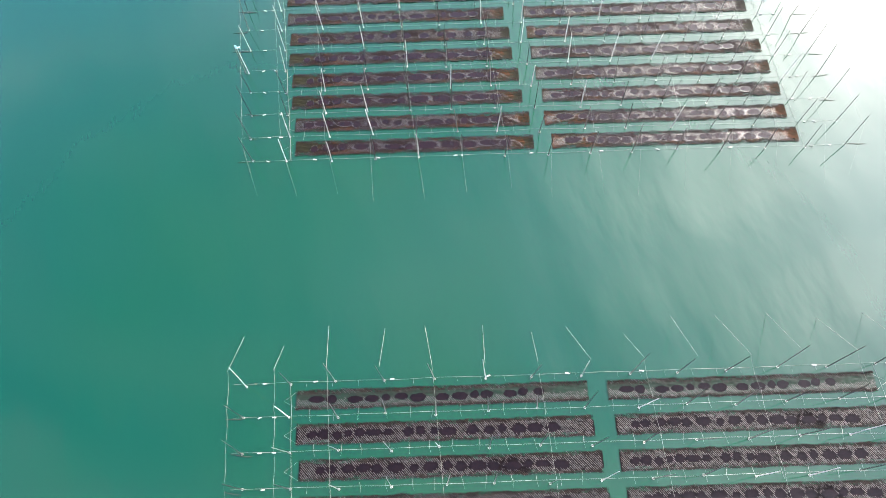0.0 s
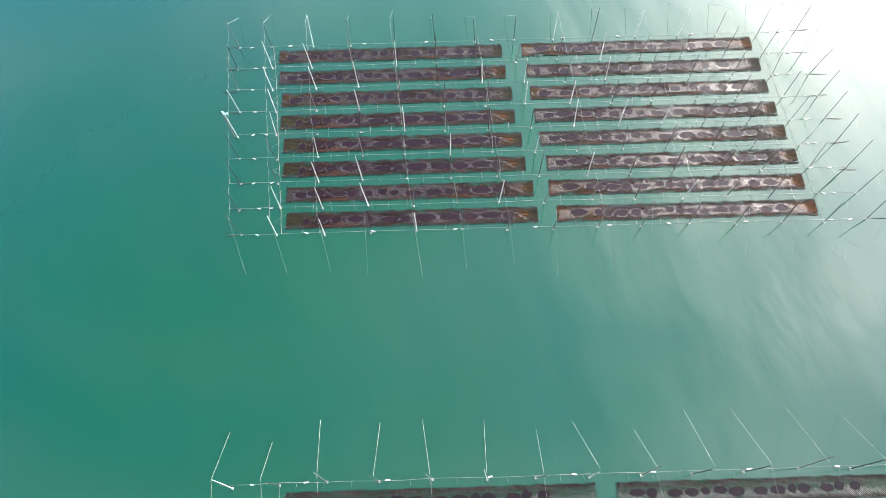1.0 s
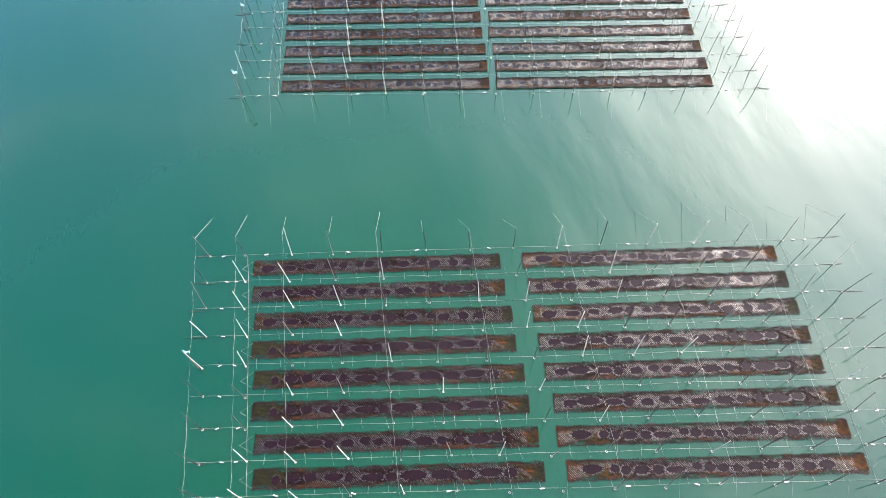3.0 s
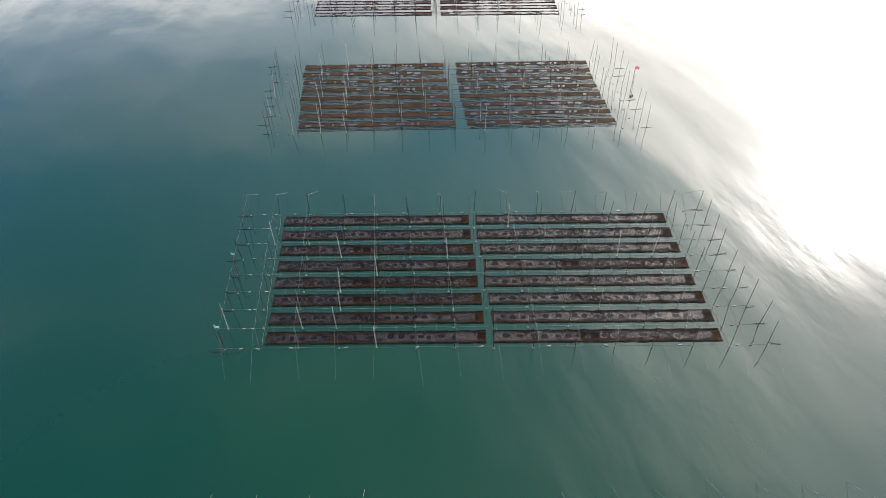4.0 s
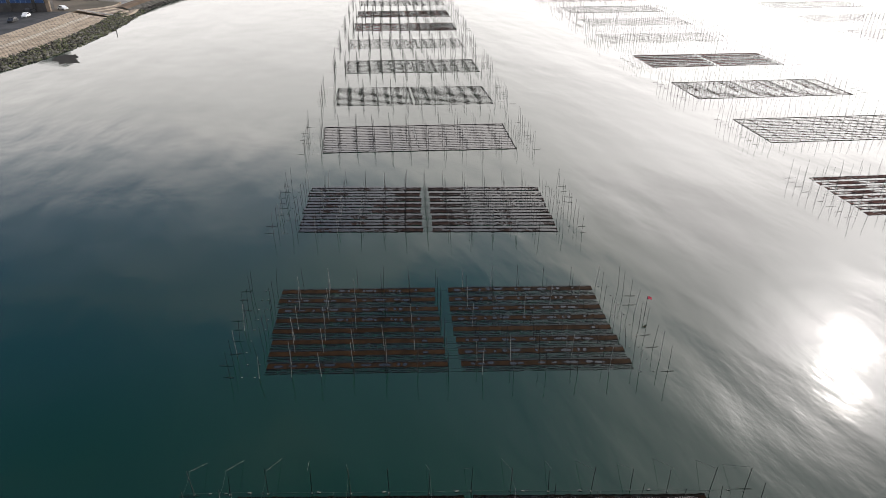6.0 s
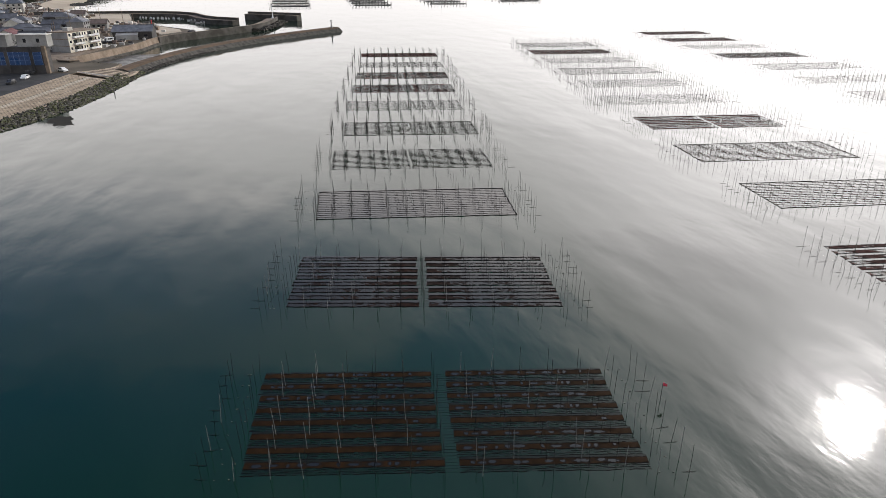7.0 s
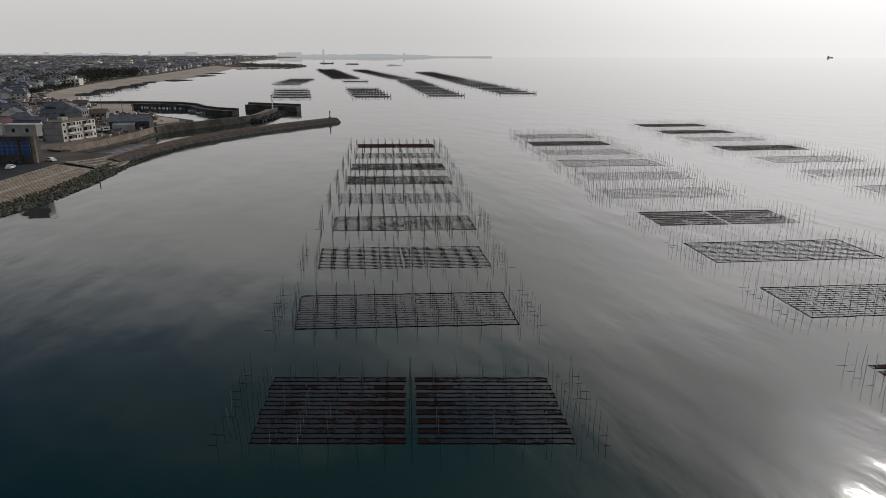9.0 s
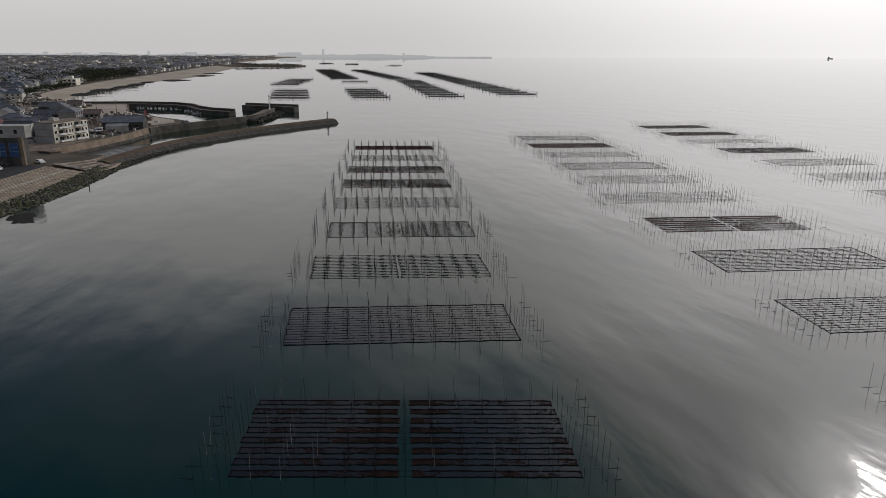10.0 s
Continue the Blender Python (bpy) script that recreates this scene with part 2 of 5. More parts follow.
# ---- building blocks ----
def mesh(name, verts, faces, mats, index=None):
    me = bpy.data.meshes.new(name)
    me.from_pydata(verts, [], faces)
    for m in mats:
        me.materials.append(m)
    if index is not None:
        me.polygons.foreach_set("material_index", index)
    me.update()
    return me


def piece(name, me, parent=None, m=None, label=""):
    ob = new(name, me)
    if parent is not None:
        ob.parent = parent
    if m is not None:
        ob.matrix_local = m
    return tagged(ob, label)


def thing(name, m, label, category, group="", kind=""):
    ob = new(name)
    ob.empty_display_size = 0.5
    ob.matrix_world = m
    return tagged(ob, label, category, group, kind)


class Build:
    """Collects verts and faces of one mesh."""

    def __init__(self):
        self.v, self.f, self.i = [], [], []

    def quad(self, a, b, c, d, mat=0):
        n = len(self.v)
        self.v += [a, b, c, d]
        self.f.append((n, n + 1, n + 2, n + 3))
        self.i.append(mat)

    def tri(self, a, b, c, mat=0):
        n = len(self.v)
        self.v += [a, b, c]
        self.f.append((n, n + 1, n + 2))
        self.i.append(mat)

    def fan(self, pts, mat=0):
        n = len(self.v)
        self.v += pts
        self.f.append(tuple(range(n, n + len(pts))))
        self.i.append(mat)

    def box(self, x0, x1, y0, y1, z0, z1, mat=0):
        n = len(self.v)
        self.v += [(x, y, z) for z in (z0, z1) for y in (y0, y1) for x in (x0, x1)]
        for f in ((0, 2, 3, 1), (4, 5, 7, 6), (0, 1, 5, 4), (2, 6, 7, 3), (0, 4, 6, 2), (1, 3, 7, 5)):
            self.f.append(tuple(n + k for k in f))
            self.i.append(mat)

    def tube(self, pts, radii, sides=5, mat=0, cap=True):
        n = len(self.v)
        for k, p in enumerate(pts):
            a, b = Vector(pts[max(k - 1, 0)]), Vector(pts[min(k + 1, len(pts) - 1)])
            way = (b - a).normalized()
            s = way.cross(Vector((0, 0, 1)) if abs(way.z) < 0.9 else Vector((1, 0, 0))).normalized()
            u = s.cross(way)
            r = radii[k] if isinstance(radii, (list, tuple)) else radii
            for j in range(sides):
                q = Vector(p) + r * (math.cos(2 * math.pi * j / sides) * s + math.sin(2 * math.pi * j / sides) * u)
                self.v.append(tuple(q))
        for k in range(len(pts) - 1):
            for j in range(sides):
                a, b = n + k * sides + j, n + k * sides + (j + 1) % sides
                self.f.append((a, b, b + sides, a + sides))
                self.i.append(mat)
        if cap:
            e = n + (len(pts) - 1) * sides
            self.f += [tuple(range(n + sides - 1, n - 1, -1)), tuple(range(e, e + sides))]
            self.i += [mat, mat]

    def done(self, name, *mats):
        return mesh(name, self.v, self.f, mats, self.i)


def wob(x, seed, scale=1.0):
    return noise.noise(Vector((x * scale, seed * 7.31, 0.37 * seed)))


# ---- sea ----
def make_sea():
    b = Build()
    b.quad((-4900, -400, 0), (4900, -400, 0), (4900, 4900, 0), (-4900, 4900, 0))
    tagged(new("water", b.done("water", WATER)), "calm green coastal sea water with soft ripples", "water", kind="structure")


make_sea()


# ---- seaweed racks ----
NET_L = 18.0


def net_pools(rng, w, long=False):
    pools, x = [], rng.uniform(0.4, 1.2)
    while x < NET_L - 2.4:
        a = rng.choice((0.27, 0.32, 0.36, 0.42, 0.5)) * (rng.choice((1.0, 1.2, 1.7)) if long else 1.0)
        pools.append((x + a, w * rng.uniform(0.42, 0.58), a, w * rng.uniform(0.17, 0.24)))
        x += 2 * a + (rng.uniform(-0.05, 0.5) if long else rng.choice((0.05, 0.15, 0.3, 0.6)))
    return pools


def inside(pools, x, y, grow=1.0):
    return any(((x - px) / (a * grow)) ** 2 + ((y - py) / (b * grow)) ** 2 < 1 for px, py, a, b in pools)


def dense_net(seed, w=1.25, body=None, cord=None, red=0.0, bare=-0.3, hatch=0.78, half=0.017, ring=0.9, pool=None, roll=0.036):
    """A weed-covered net: the ragged body with smooth pools and a torn fringe, and the hatch of cords lying on it."""
    rng = random.Random(seed)
    pools = net_pools(rng, w, seed in (2, 4, 5))
    if red > 1.5:
        pools = [(px, py, 0.72 * a, 0.85 * q) for px, py, a, q in pools]
    b = Build()
    nx, rows = 240, 10
    mossy = {1: (8, 4), 2: (22, 24), 3: (10, 14), 4: (16, 6), 5: (28, 36)}.get(seed, (8 - 7 * (seed % 2), 0))
    dx = NET_L / nx
    # the ties pull both long edges into shallow scallops
    dip = [abs(math.sin(math.pi * (k * dx + 0.3 * wob(k, seed + 70, 0.05)) / 1.48)) for k in range(nx + 1)]
    lo = [0.05 * dip[k] + 0.035 * wob(k, seed, 0.2) + 0.015 * rng.uniform(-1, 1) for k in range(nx + 1)]
    hi = [w + 0.03 - 0.055 * dip[k] + 0.05 * wob(k, seed + 5, 0.17) + 0.02 * rng.uniform(-1, 1) for k in range(nx + 1)]
    for k in range(nx):
        for r in range(rows):
            edge = min(r, rows - 1 - r, 2)
            torn = noise.noise(Vector((k * dx * 1.3, r * 0.5, seed * 4.1))) + 0.5 * rng.random()
            if edge == 0 and torn < 0.16 or edge == 1 and torn < -0.12:
                continue
            c = []
            for kk, rr in ((k, r), (k + 1, r), (k + 1, r + 1), (k, r + 1)):
                f = rr / rows
                z = 0.045 + 0.02 * wob(kk * 0.25 + rr * 3, seed + 2)
                c.append((kk * dx, lo[kk] * (1 - f) + hi[kk] * f, z))
            q = wob(k, seed + 9, 0.045) + 0.5 * wob(k * 1.7 + r * 17, seed + 13, 0.4)
            near, back = r / rows, (rows - 1 - r) / rows
            front = red and near < 0.10 * red + 0.28 * q
            rear = red and back < 0.06 * red - 0.04 + 0.30 * (wob(k, seed + 11, 0.06) + 0.4 * wob(k * 2.1 + r * 9, seed + 15, 0.4))
            fray = 9 * wob(r * 1.9, seed + 21) + rng.uniform(-3, 3)
            end = red and (k + fray > nx - mossy[0] or k + fray < mossy[1])
            olive = edge == 0 or edge == 1 and torn < 0.3
            b.quad(*c, mat=5 if end and seed < 6 and q < 0.22 else 1 if end or (front or rear) and q > 0.1 - 0.1 * red else 4 if front or rear or olive else 0)
    # tufts of weed hanging over both long edges
    for k in range(int(NET_L / 0.06)):
        x = k * 0.06 + rng.uniform(-0.03, 0.03)
        i = min(int(x / dx), nx)
        up = rng.uniform(0.0, 0.09)
        b.tri((x - 0.018, hi[i] - 0.09, 0.05), (x + 0.018, hi[i] - 0.09, 0.05), (x + rng.uniform(-0.05, 0.05), hi[i] + up, 0.08 + 0.4 * up), 2 if rng.random() < 0.6 else 4)
        b.tri((x - 0.02, lo[i] + 0.07, 0.05), (x + rng.uniform(-0.05, 0.05), lo[i] - rng.uniform(0.0, 0.05), 0.06), (x + 0.02, lo[i] + 0.07, 0.05), 2 if rng.random() < 0.4 else 4)
    # lumpy weed-grown rolls along both long edges
    if roll:
        for line, o in ((lo, 0.01), (hi, -0.01)):
            for k in range(nx):
                r0, r1 = (roll * (0.45 + 1.1 * abs(wob(j, seed + 90 + o, 0.35)) + 0.5 * wob(j, seed + 95, 1.1)) for j in (k, k + 1))
                y0, y1, x0, x1 = line[k] + o, line[k + 1] + o, k * dx, (k + 1) * dx
                mat = 2 if wob(k, seed + 97 + o, 0.3) < (0.16 if red < 1.5 else -0.08) else 1 if red else 4
                b.quad((x0, y0 - r0, 0.04), (x1, y1 - r1, 0.04), (x1, y1, 0.06 + 1.7 * r1), (x0, y0, 0.06 + 1.7 * r0), mat)
                b.quad((x0, y0, 0.06 + 1.7 * r0), (x1, y1, 0.06 + 1.7 * r1), (x1, y1 + r1, 0.04), (x0, y0 + r0, 0.04), mat)
    for px, py, a, bb in pools:
        n = 18
        b.fan([(px + a * math.cos(q) * (1 + 0.25 * wob(j, seed + px, 0.6)), py + bb * math.sin(q) * (1 + 0.3 * wob(j, seed + px + 3, 0.6)), 0.066)
               for j, q in ((j, 2 * math.pi * j / n) for j in range(n))], 3)
    me = b.done("weed_net", body or WEED, WEED_RED, FRINGE, pool or (POOL if red else POOL_DARK), WEED_OLIVE, WEED_MOSS)
    # hatch of cords, one way over the middle band
    c = Build()
    step = 0.135
    x = -w
    while x < NET_L + w:
        x += step * rng.uniform(0.9, 1.1)
        n = 12
        bend = rng.uniform(-0.015, 0.015)
        for k in range(n):
            y0, y1 = (0.03 * w + 0.95 * w * (k + e) / n for e in (0, 1))
            x0, x1 = (x - 0.85 * y + bend * math.sin(3 * y) for y in (y0, y1))
            mx, my = (x0 + x1) / 2, (y0 + y1) / 2
            if not (0.03 < min(x0, x1) and max(x0, x1) < NET_L - (0.7 if red else 0.05)) or inside(pools, mx, my, 1.04):
                continue
            top = hatch + 0.12 * wob(mx, seed + 40, 0.9) + 0.05 * rng.uniform(-1, 1)
            low = 0.12 + (0.16 if red else 0.0) * (0.5 + wob(mx, seed + 41, 0.8)) + 0.05 * rng.uniform(-1, 1)
            bald = noise.noise(Vector((mx * 0.42, my * 0.5, seed * 3.3)))
            bald += 0.25 * wob(mx * 2.0 + my * 3.0, seed + 50) + 0.12 * rng.uniform(-1, 1)
            if bald < bare and not inside(pools, mx, my, 1.25):
                continue
            pale = low < my / w < top
            z = 0.074 + 0.004 * rng.random()
            h = half * rng.uniform(0.65, 1.15) * (1.0 if pale else 0.55) * (1.0 if bald > bare + 0.12 else 0.65)
            c.quad((x0 - h, y0, z + 0.003), (x0 + h, y0, z), (x1 + h, y1, z - 0.004), (x1 - h, y1, z - 0.001), 0 if pale else 1)
    # comb of slanting cords along both edges, with a fainter second set across it
    for way, share in ((-1, 0.95), (1, 0.45)):
        x = -w
        while x < NET_L + w:
            x += 0.112 * rng.uniform(0.9, 1.1)
            for side in (0, 1):
                reach = w * rng.uniform(0.13, 0.24)
                ya, yb = (-0.03, reach) if side == 0 else (w - reach, w + rng.uniform(0.02, 0.08))
                for q in range(2):
                    y0, y1 = ya + (yb - ya) * q / 2, ya + (yb - ya) * (q + 1) / 2
                    x0, x1 = x + way * 0.85 * y0, x + way * 0.85 * y1
                    if not (0.03 < min(x0, x1) and max(x0, x1) < NET_L - 0.03) or rng.random() > share:
                        continue
                    h = rng.uniform(0.009, 0.017)
                    k0 = min(int(x0 / dx), nx)
                    shift = lo[k0] if side == 0 else hi[k0] - w - 0.03
                    tint = wob(x0, seed + 33 + side, 0.6) + rng.uniform(-0.45, 0.45)
                    c.quad((x0 - h, y0 + shift, 0.078), (x0 + h, y0 + shift, 0.082), (x1 + h, y1 + shift, 0.09), (x1 - h, y1 + shift, 0.086), 1 if way > 0 or tint < -0.3 else 2 if tint < 0.25 else 0)
    # thin edge cords
    for k in range(nx):
        if rng.random() < 0.92:
            for line, o in ((lo, -0.02), (hi, 0.02)):
                a, e = line[k] + o, line[k + 1] + o
                c.quad((k * dx, a - 0.007, 0.085), ((k + 1) * dx, e - 0.007, 0.085), ((k + 1) * dx, e + 0.007, 0.088), (k * dx, a + 0.007, 0.088), 1 if line is hi or k % 3 else 0)
    # pale fringe round every pool
    for px, py, a, bb in pools:
        n = int(16 + 26 * a)
        for j in range(n):
            q = 2 * math.pi * (j + rng.uniform(-0.2, 0.2)) / n
            if rng.random() > ring * (0.6 + wob(q * 0.8, seed + px, 1.0)):
                continue
            g, e = rng.uniform(0.9, 1.0), rng.uniform(1.04, 1.3)
            u = (-0.013 * math.sin(q), 0.013 * math.cos(q))
            i0, i1 = (px + g * a * math.cos(q), py + g * bb * math.sin(q)), (px + e * a * math.cos(q), py + e * bb * math.sin(q))
            c.quad((i0[0] - u[0], i0[1] - u[1], 0.083), (i0[0] + u[0], i0[1] + u[1], 0.083), (i1[0] + u[0], i1[1] + u[1], 0.09), (i1[0] - u[0], i1[1] - u[1], 0.09), 0)
    return me, c.done("cord_lattice", cord or CORD, CORD_DARK, CORD_BROWN)


def weed_film(seed, reach, mat, low=0.02):
    """Thin weed spread at the surface between the lines of one net."""
    b = Build()
    nx = 130
    dx = NET_L / nx
    for k in range(nx):
        a0, a1 = (low + 0.06 * wob(j, seed + 83, 0.3) for j in (k, k + 1))
        c0, c1 = (reach + 0.06 * wob(j, seed + 85, 0.3) for j in (k, k + 1))
        b.quad((k * dx, a0, 0.012), ((k + 1) * dx, a1, 0.012), ((k + 1) * dx, c1, 0.014), (k * dx, c0, 0.014))
    return b.done("weed_film", mat)


def patch_net(seed, w=1.25, cover=0.4, edge=0.16, dash=0.0, column=0.0, mats=None, ends=0.06, cross=0.014, floor=0.22, mesh_half=0.0, rise=0.28, clump=0.6, film=0.0, heap=0.0):
    """A net hanging in the water from its two edge lines, with patches of weed at the surface."""
    rng = random.Random(seed)
    b = Build()
    nx = 130
    dx = NET_L / nx
    for side in range(2):
        y = w * side
        for k in range(nx):
            t0, t1 = (edge * (0.5 + 0.7 * abs(wob(j, seed + side, 0.6)) + 0.3 * wob(j, seed + side + 60, 2.3)) for j in (k, k + 1))
            if dash and wob(k, seed + 3 + side, 0.33) < dash - 0.3:
                t0, t1 = t0 * 0.35, t1 * 0.35
            if column and abs((k * dx + 1.5 + 0.5 * wob(side + 2 * seed, 5, 3.7)) % 3.0 - 1.5) > column * (0.7 + 0.5 * wob(k // 20, seed + side, 3.0)):
                t0, t1 = t0 * floor, t1 * floor
            o0, o1 = (0.10 * wob(j, seed + 8 + side, 0.14) + 0.05 * wob(j, seed + 18 + side, 0.5) for j in (k, k + 1))
            for s in (-1, 1):
                b.quad((k * dx, y + o0 + s * t0 / 2, 0.01), ((k + 1) * dx + 0.02, y + o1 + s * t1 / 2, 0.01), ((k + 1) * dx + 0.02, y + o1, 0.02 + rise * t1), (k * dx, y + o0, 0.02 + rise * t0), 0)
            if t0 > 0.09 and rng.random() < 0.3:
                x = k * dx
                b.tri((x - 0.05, y + o0, 0.04), (x + 0.05, y + o0, 0.04), (x + rng.uniform(-0.08, 0.08), y + o0 + 0.04, rng.uniform(0.06, 0.13)), 0)
    rows = 7
    for k in range(nx):
        for r in range(rows):
            v = clump * wob(k * dx, seed + 31, 0.3) + 0.7 * noise.noise(Vector((k * dx * 2.0, r * 0.8, seed * 1.7))) + rng.uniform(-0.08, 0.08)
            if heap:
                v += 0.22 - 0.8 * max(0.0, 1.0 - abs(k * dx - (NET_L if heap > 0 else 0.0)) / (abs(heap) * (1.0 + 0.5 * wob(r, seed + 12, 0.9))))
            if v * 0.5 + 0.5 > cover:
                continue
            y0, y1 = w * r / rows, w * (r + 1) / rows
            j = [rng.uniform(-0.05, 0.05) for _ in range(4)]
            b.quad((k * dx + j[0], y0 + j[1], 0.022), ((k + 1) * dx + j[2], y0 + j[3], 0.022), ((k + 1) * dx + j[1], y1 + j[0], 0.026), (k * dx + j[3], y1 + j[2], 0.026), 1)
    if mesh_half:
        for way in (1, -1):
            x = -w
            while x < NET_L + w:
                x += 0.3
                for q in range(3):
                    ya, yb = w * q / 3, w * (q + 1) / 3
                    xa, xb = x + way * ya, x + way * yb
                    if 0 < min(xa, xb) and max(xa, xb) < NET_L and wob(x * 0.6 + q, seed + 91) > -0.3:
                        b.quad((xa - mesh_half, ya, 0.027), (xa + mesh_half, ya, 0.027), (xb + mesh_half, yb, 0.03), (xb - mesh_half, yb, 0.03), 0)
    # cross cords and the two end lines
    for k in range(13):
        x = 0.1 + k * (NET_L - 0.2) / 12
        h = ends if k in (0, 12) else cross
        if k in (0, 12) or rng.random() < 0.8:
            b.quad((x - h, -0.08, 0.018), (x + h, -0.08, 0.018), (x + h + 0.1 * wob(k, seed), w + 0.08, 0.03), (x - h + 0.1 * wob(k, seed), w + 0.08, 0.03), 0)
    return b.done("hanging_net", *(mats or (CORD_DARK, WEED_BROWN))), weed_film(seed, film * w, WEED_FILM) if film else None


def sunk_net(seed, w=1.75, long=1.0):
    """A net just under the surface: a brown band of weed with pale smooth gaps, the rest a faint lattice."""
    rng = random.Random(seed)
    b = Build()
    nx = 150
    dx = NET_L / nx
    band = Build()
    y0 = [w * 0.5 + 0.09 * wob(k, seed, 0.2) + 0.05 * wob(k, seed + 2, 0.7) + rng.uniform(-0.03, 0.03) for k in range(nx + 1)]
    y1 = [w * 0.95 + 0.07 * wob(k, seed + 4, 0.22) + 0.05 * wob(k, seed + 6, 0.8) + rng.uniform(-0.03, 0.03) for k in range(nx + 1)]
    pools = []
    x = rng.uniform(0.3, 2.0)
    while x < NET_L - 1.6:
        a = rng.choice((0.2, 0.28, 0.38, 0.6)) * long
        if wob(x, seed + 77, 0.14) > -0.16:
            pools.append((x + a, w * (0.74 + 0.05 * rng.uniform(-1, 1)), a * rng.uniform(0.7, 1.0), w * rng.uniform(0.08, 0.12)))
        x += 2 * a + rng.choice((0.1, 0.25, 0.6, 1.5))
    for k in range(nx):
        for r in range(6):
            q = [(kk * dx, y0[kk] * (1 - rr / 6) + y1[kk] * rr / 6, 0.02) for kk, rr in ((k, r), (k + 1, r), (k + 1, r + 1), (k, r + 1))]
            if inside(pools, (k + 0.5) * dx, (q[0][1] + q[2][1]) / 2):
                band.quad(*q, mat=2)
                continue
            band.quad(*q, mat=1 if inside(pools, (k + 0.5) * dx, (q[0][1] + q[2][1]) / 2, 1.5) else 0)
    # wavy dark lines
    for y, t in ((0.02, 0.04), (w * 0.2, 0.026), (w * 0.36, 0.03), (w * 0.5, 0.05), (w * 0.96, 0.055)):
        for k in range(nx):
            if wob(k, seed + 44 + y, 0.22) > 0.3:
                continue
            h = t * (0.25 + 0.8 * abs(wob(k, seed + 51 + y, 0.35)) + 0.4 * rng.random())
            o0, o1 = (0.11 * wob(j, seed + 8 + y, 0.12) + 0.06 * wob(j, seed + 9 + y, 0.5) for j in (k, k + 1))
            b.quad((k * dx, y + o0 - h, 0.012), ((k + 1) * dx, y + o1 - h, 0.012), ((k + 1) * dx, y + o1 + h, 0.05), (k * dx, y + o0 + h, 0.05), 0)
    for way in (1, -1):
        x = -w
        while x < NET_L + w:
            for k in range(5):
                ya, yb = w * k / 5, w * (k + 1) / 5
                xa, xb = x + way * ya, x + way * yb
                if 0 < min(xa, xb) and max(xa, xb) < NET_L and not inside(pools, (xa + xb) / 2, (ya + yb) / 2):
                    b.quad((xa - 0.011, ya, 0.013), (xa + 0.011, ya, 0.013), (xb + 0.011, yb, 0.014), (xb - 0.011, yb, 0.014), 1)
            x += 0.17
    return b.done("sunk_net", CORD_DARK, CORD_SUNK), weed_film(seed, 1.14 * w, WEED_TAN, 0.9 * w), band.done("weed_band", WEED_SUNK, CORD_DARK, POOL_PALE)


def pole_mesh(name, mat, r=0.055):
    b = Build()
    pts = [(0, 0, -0.6), (0, 0, 0.9), (0.006, 0, 0.93), (0.01, 0.006, 1.9), (0.0, 0.0, 2.98), (0, 0, 3.0)]
    b.tube(pts, [r, r * 0.97, r * 0.9, r * 0.86, r * 0.75, r * 0.4], 7)
    return b.done(name, mat)


def ring_mesh():
    b = Build()
    n = 10
    b.tube([(0.065 * math.cos(2 * math.pi * k / n), 0.065 * math.sin(2 * math.pi * k / n), 0.05) for k in range(n + 1)], 0.015, 5, cap=False)
    return b.done("float_ring", FLOAT)


def float_mesh():
    b = Build()
    b.tube([(-0.15, 0, 0.045), (-0.13, 0, 0.045), (0, 0, 0.05), (0.13, 0, 0.045), (0.15, 0, 0.045)], [0.02, 0.04, 0.046, 0.04, 0.02], 8)
    return b.done("float", FLOAT)


def stick_mesh():
    b = Build()
    b.tube([(-1.1, 0.03, 0.02), (-0.3, 0, 0.035), (0.5, -0.02, 0.04), (1.15, 0.02, 0.05)], [0.012, 0.019, 0.019, 0.012], 6)
    return b.done("bamboo_stick", STICK)


POLES = [pole_mesh("pole", POLE_WHITE, 0.031), pole_mesh("pole", POLE_DARK, 0.028), pole_mesh("pole", POLE_GREY, 0.029)]
THIN = [pole_mesh("pole", POLE_WHITE, 0.03), pole_mesh("pole", POLE_DARK, 0.023), pole_mesh("pole", POLE_GREY, 0.023)]
RING, FLOATER, BAMBOO = ring_mesh(), float_mesh(), stick_mesh()
DENSE = [dense_net(s, red=1.0, bare=q, half=0.015, roll=0.0) for s, q in ((1, -0.3), (2, -0.1), (3, -0.4), (4, -0.02), (5, -0.2))]
DENSE_BROWN = [dense_net(s, body=WEED_UMBER, cord=CORD_UMBER, red=1.8, bare=q, pool=POOL_UMBER, half=0.0145, roll=0.04) for s, q in ((13, -0.5), (14, -0.2), (15, -0.55), (16, -0.35))]
DENSE_DARK = [dense_net(s, body=WEED_DARK, cord=CORD_PALE, bare=-0.5, hatch=0.85, half=0.022, ring=0.0, roll=0.0) for s in (6, 7, 8)]
DENSE_GREEN = [dense_net(s, body=WEED_GREEN, cord=CORD_PALE, hatch=0.5, bare=-0.9, half=0.020, ring=0.0, roll=0.0) for s in (11, 12)]
SUNK = [sunk_net(s, long=q) for s, q in ((21, 1.0), (22, 1.5), (23, 0.7), (24, 1.0))]
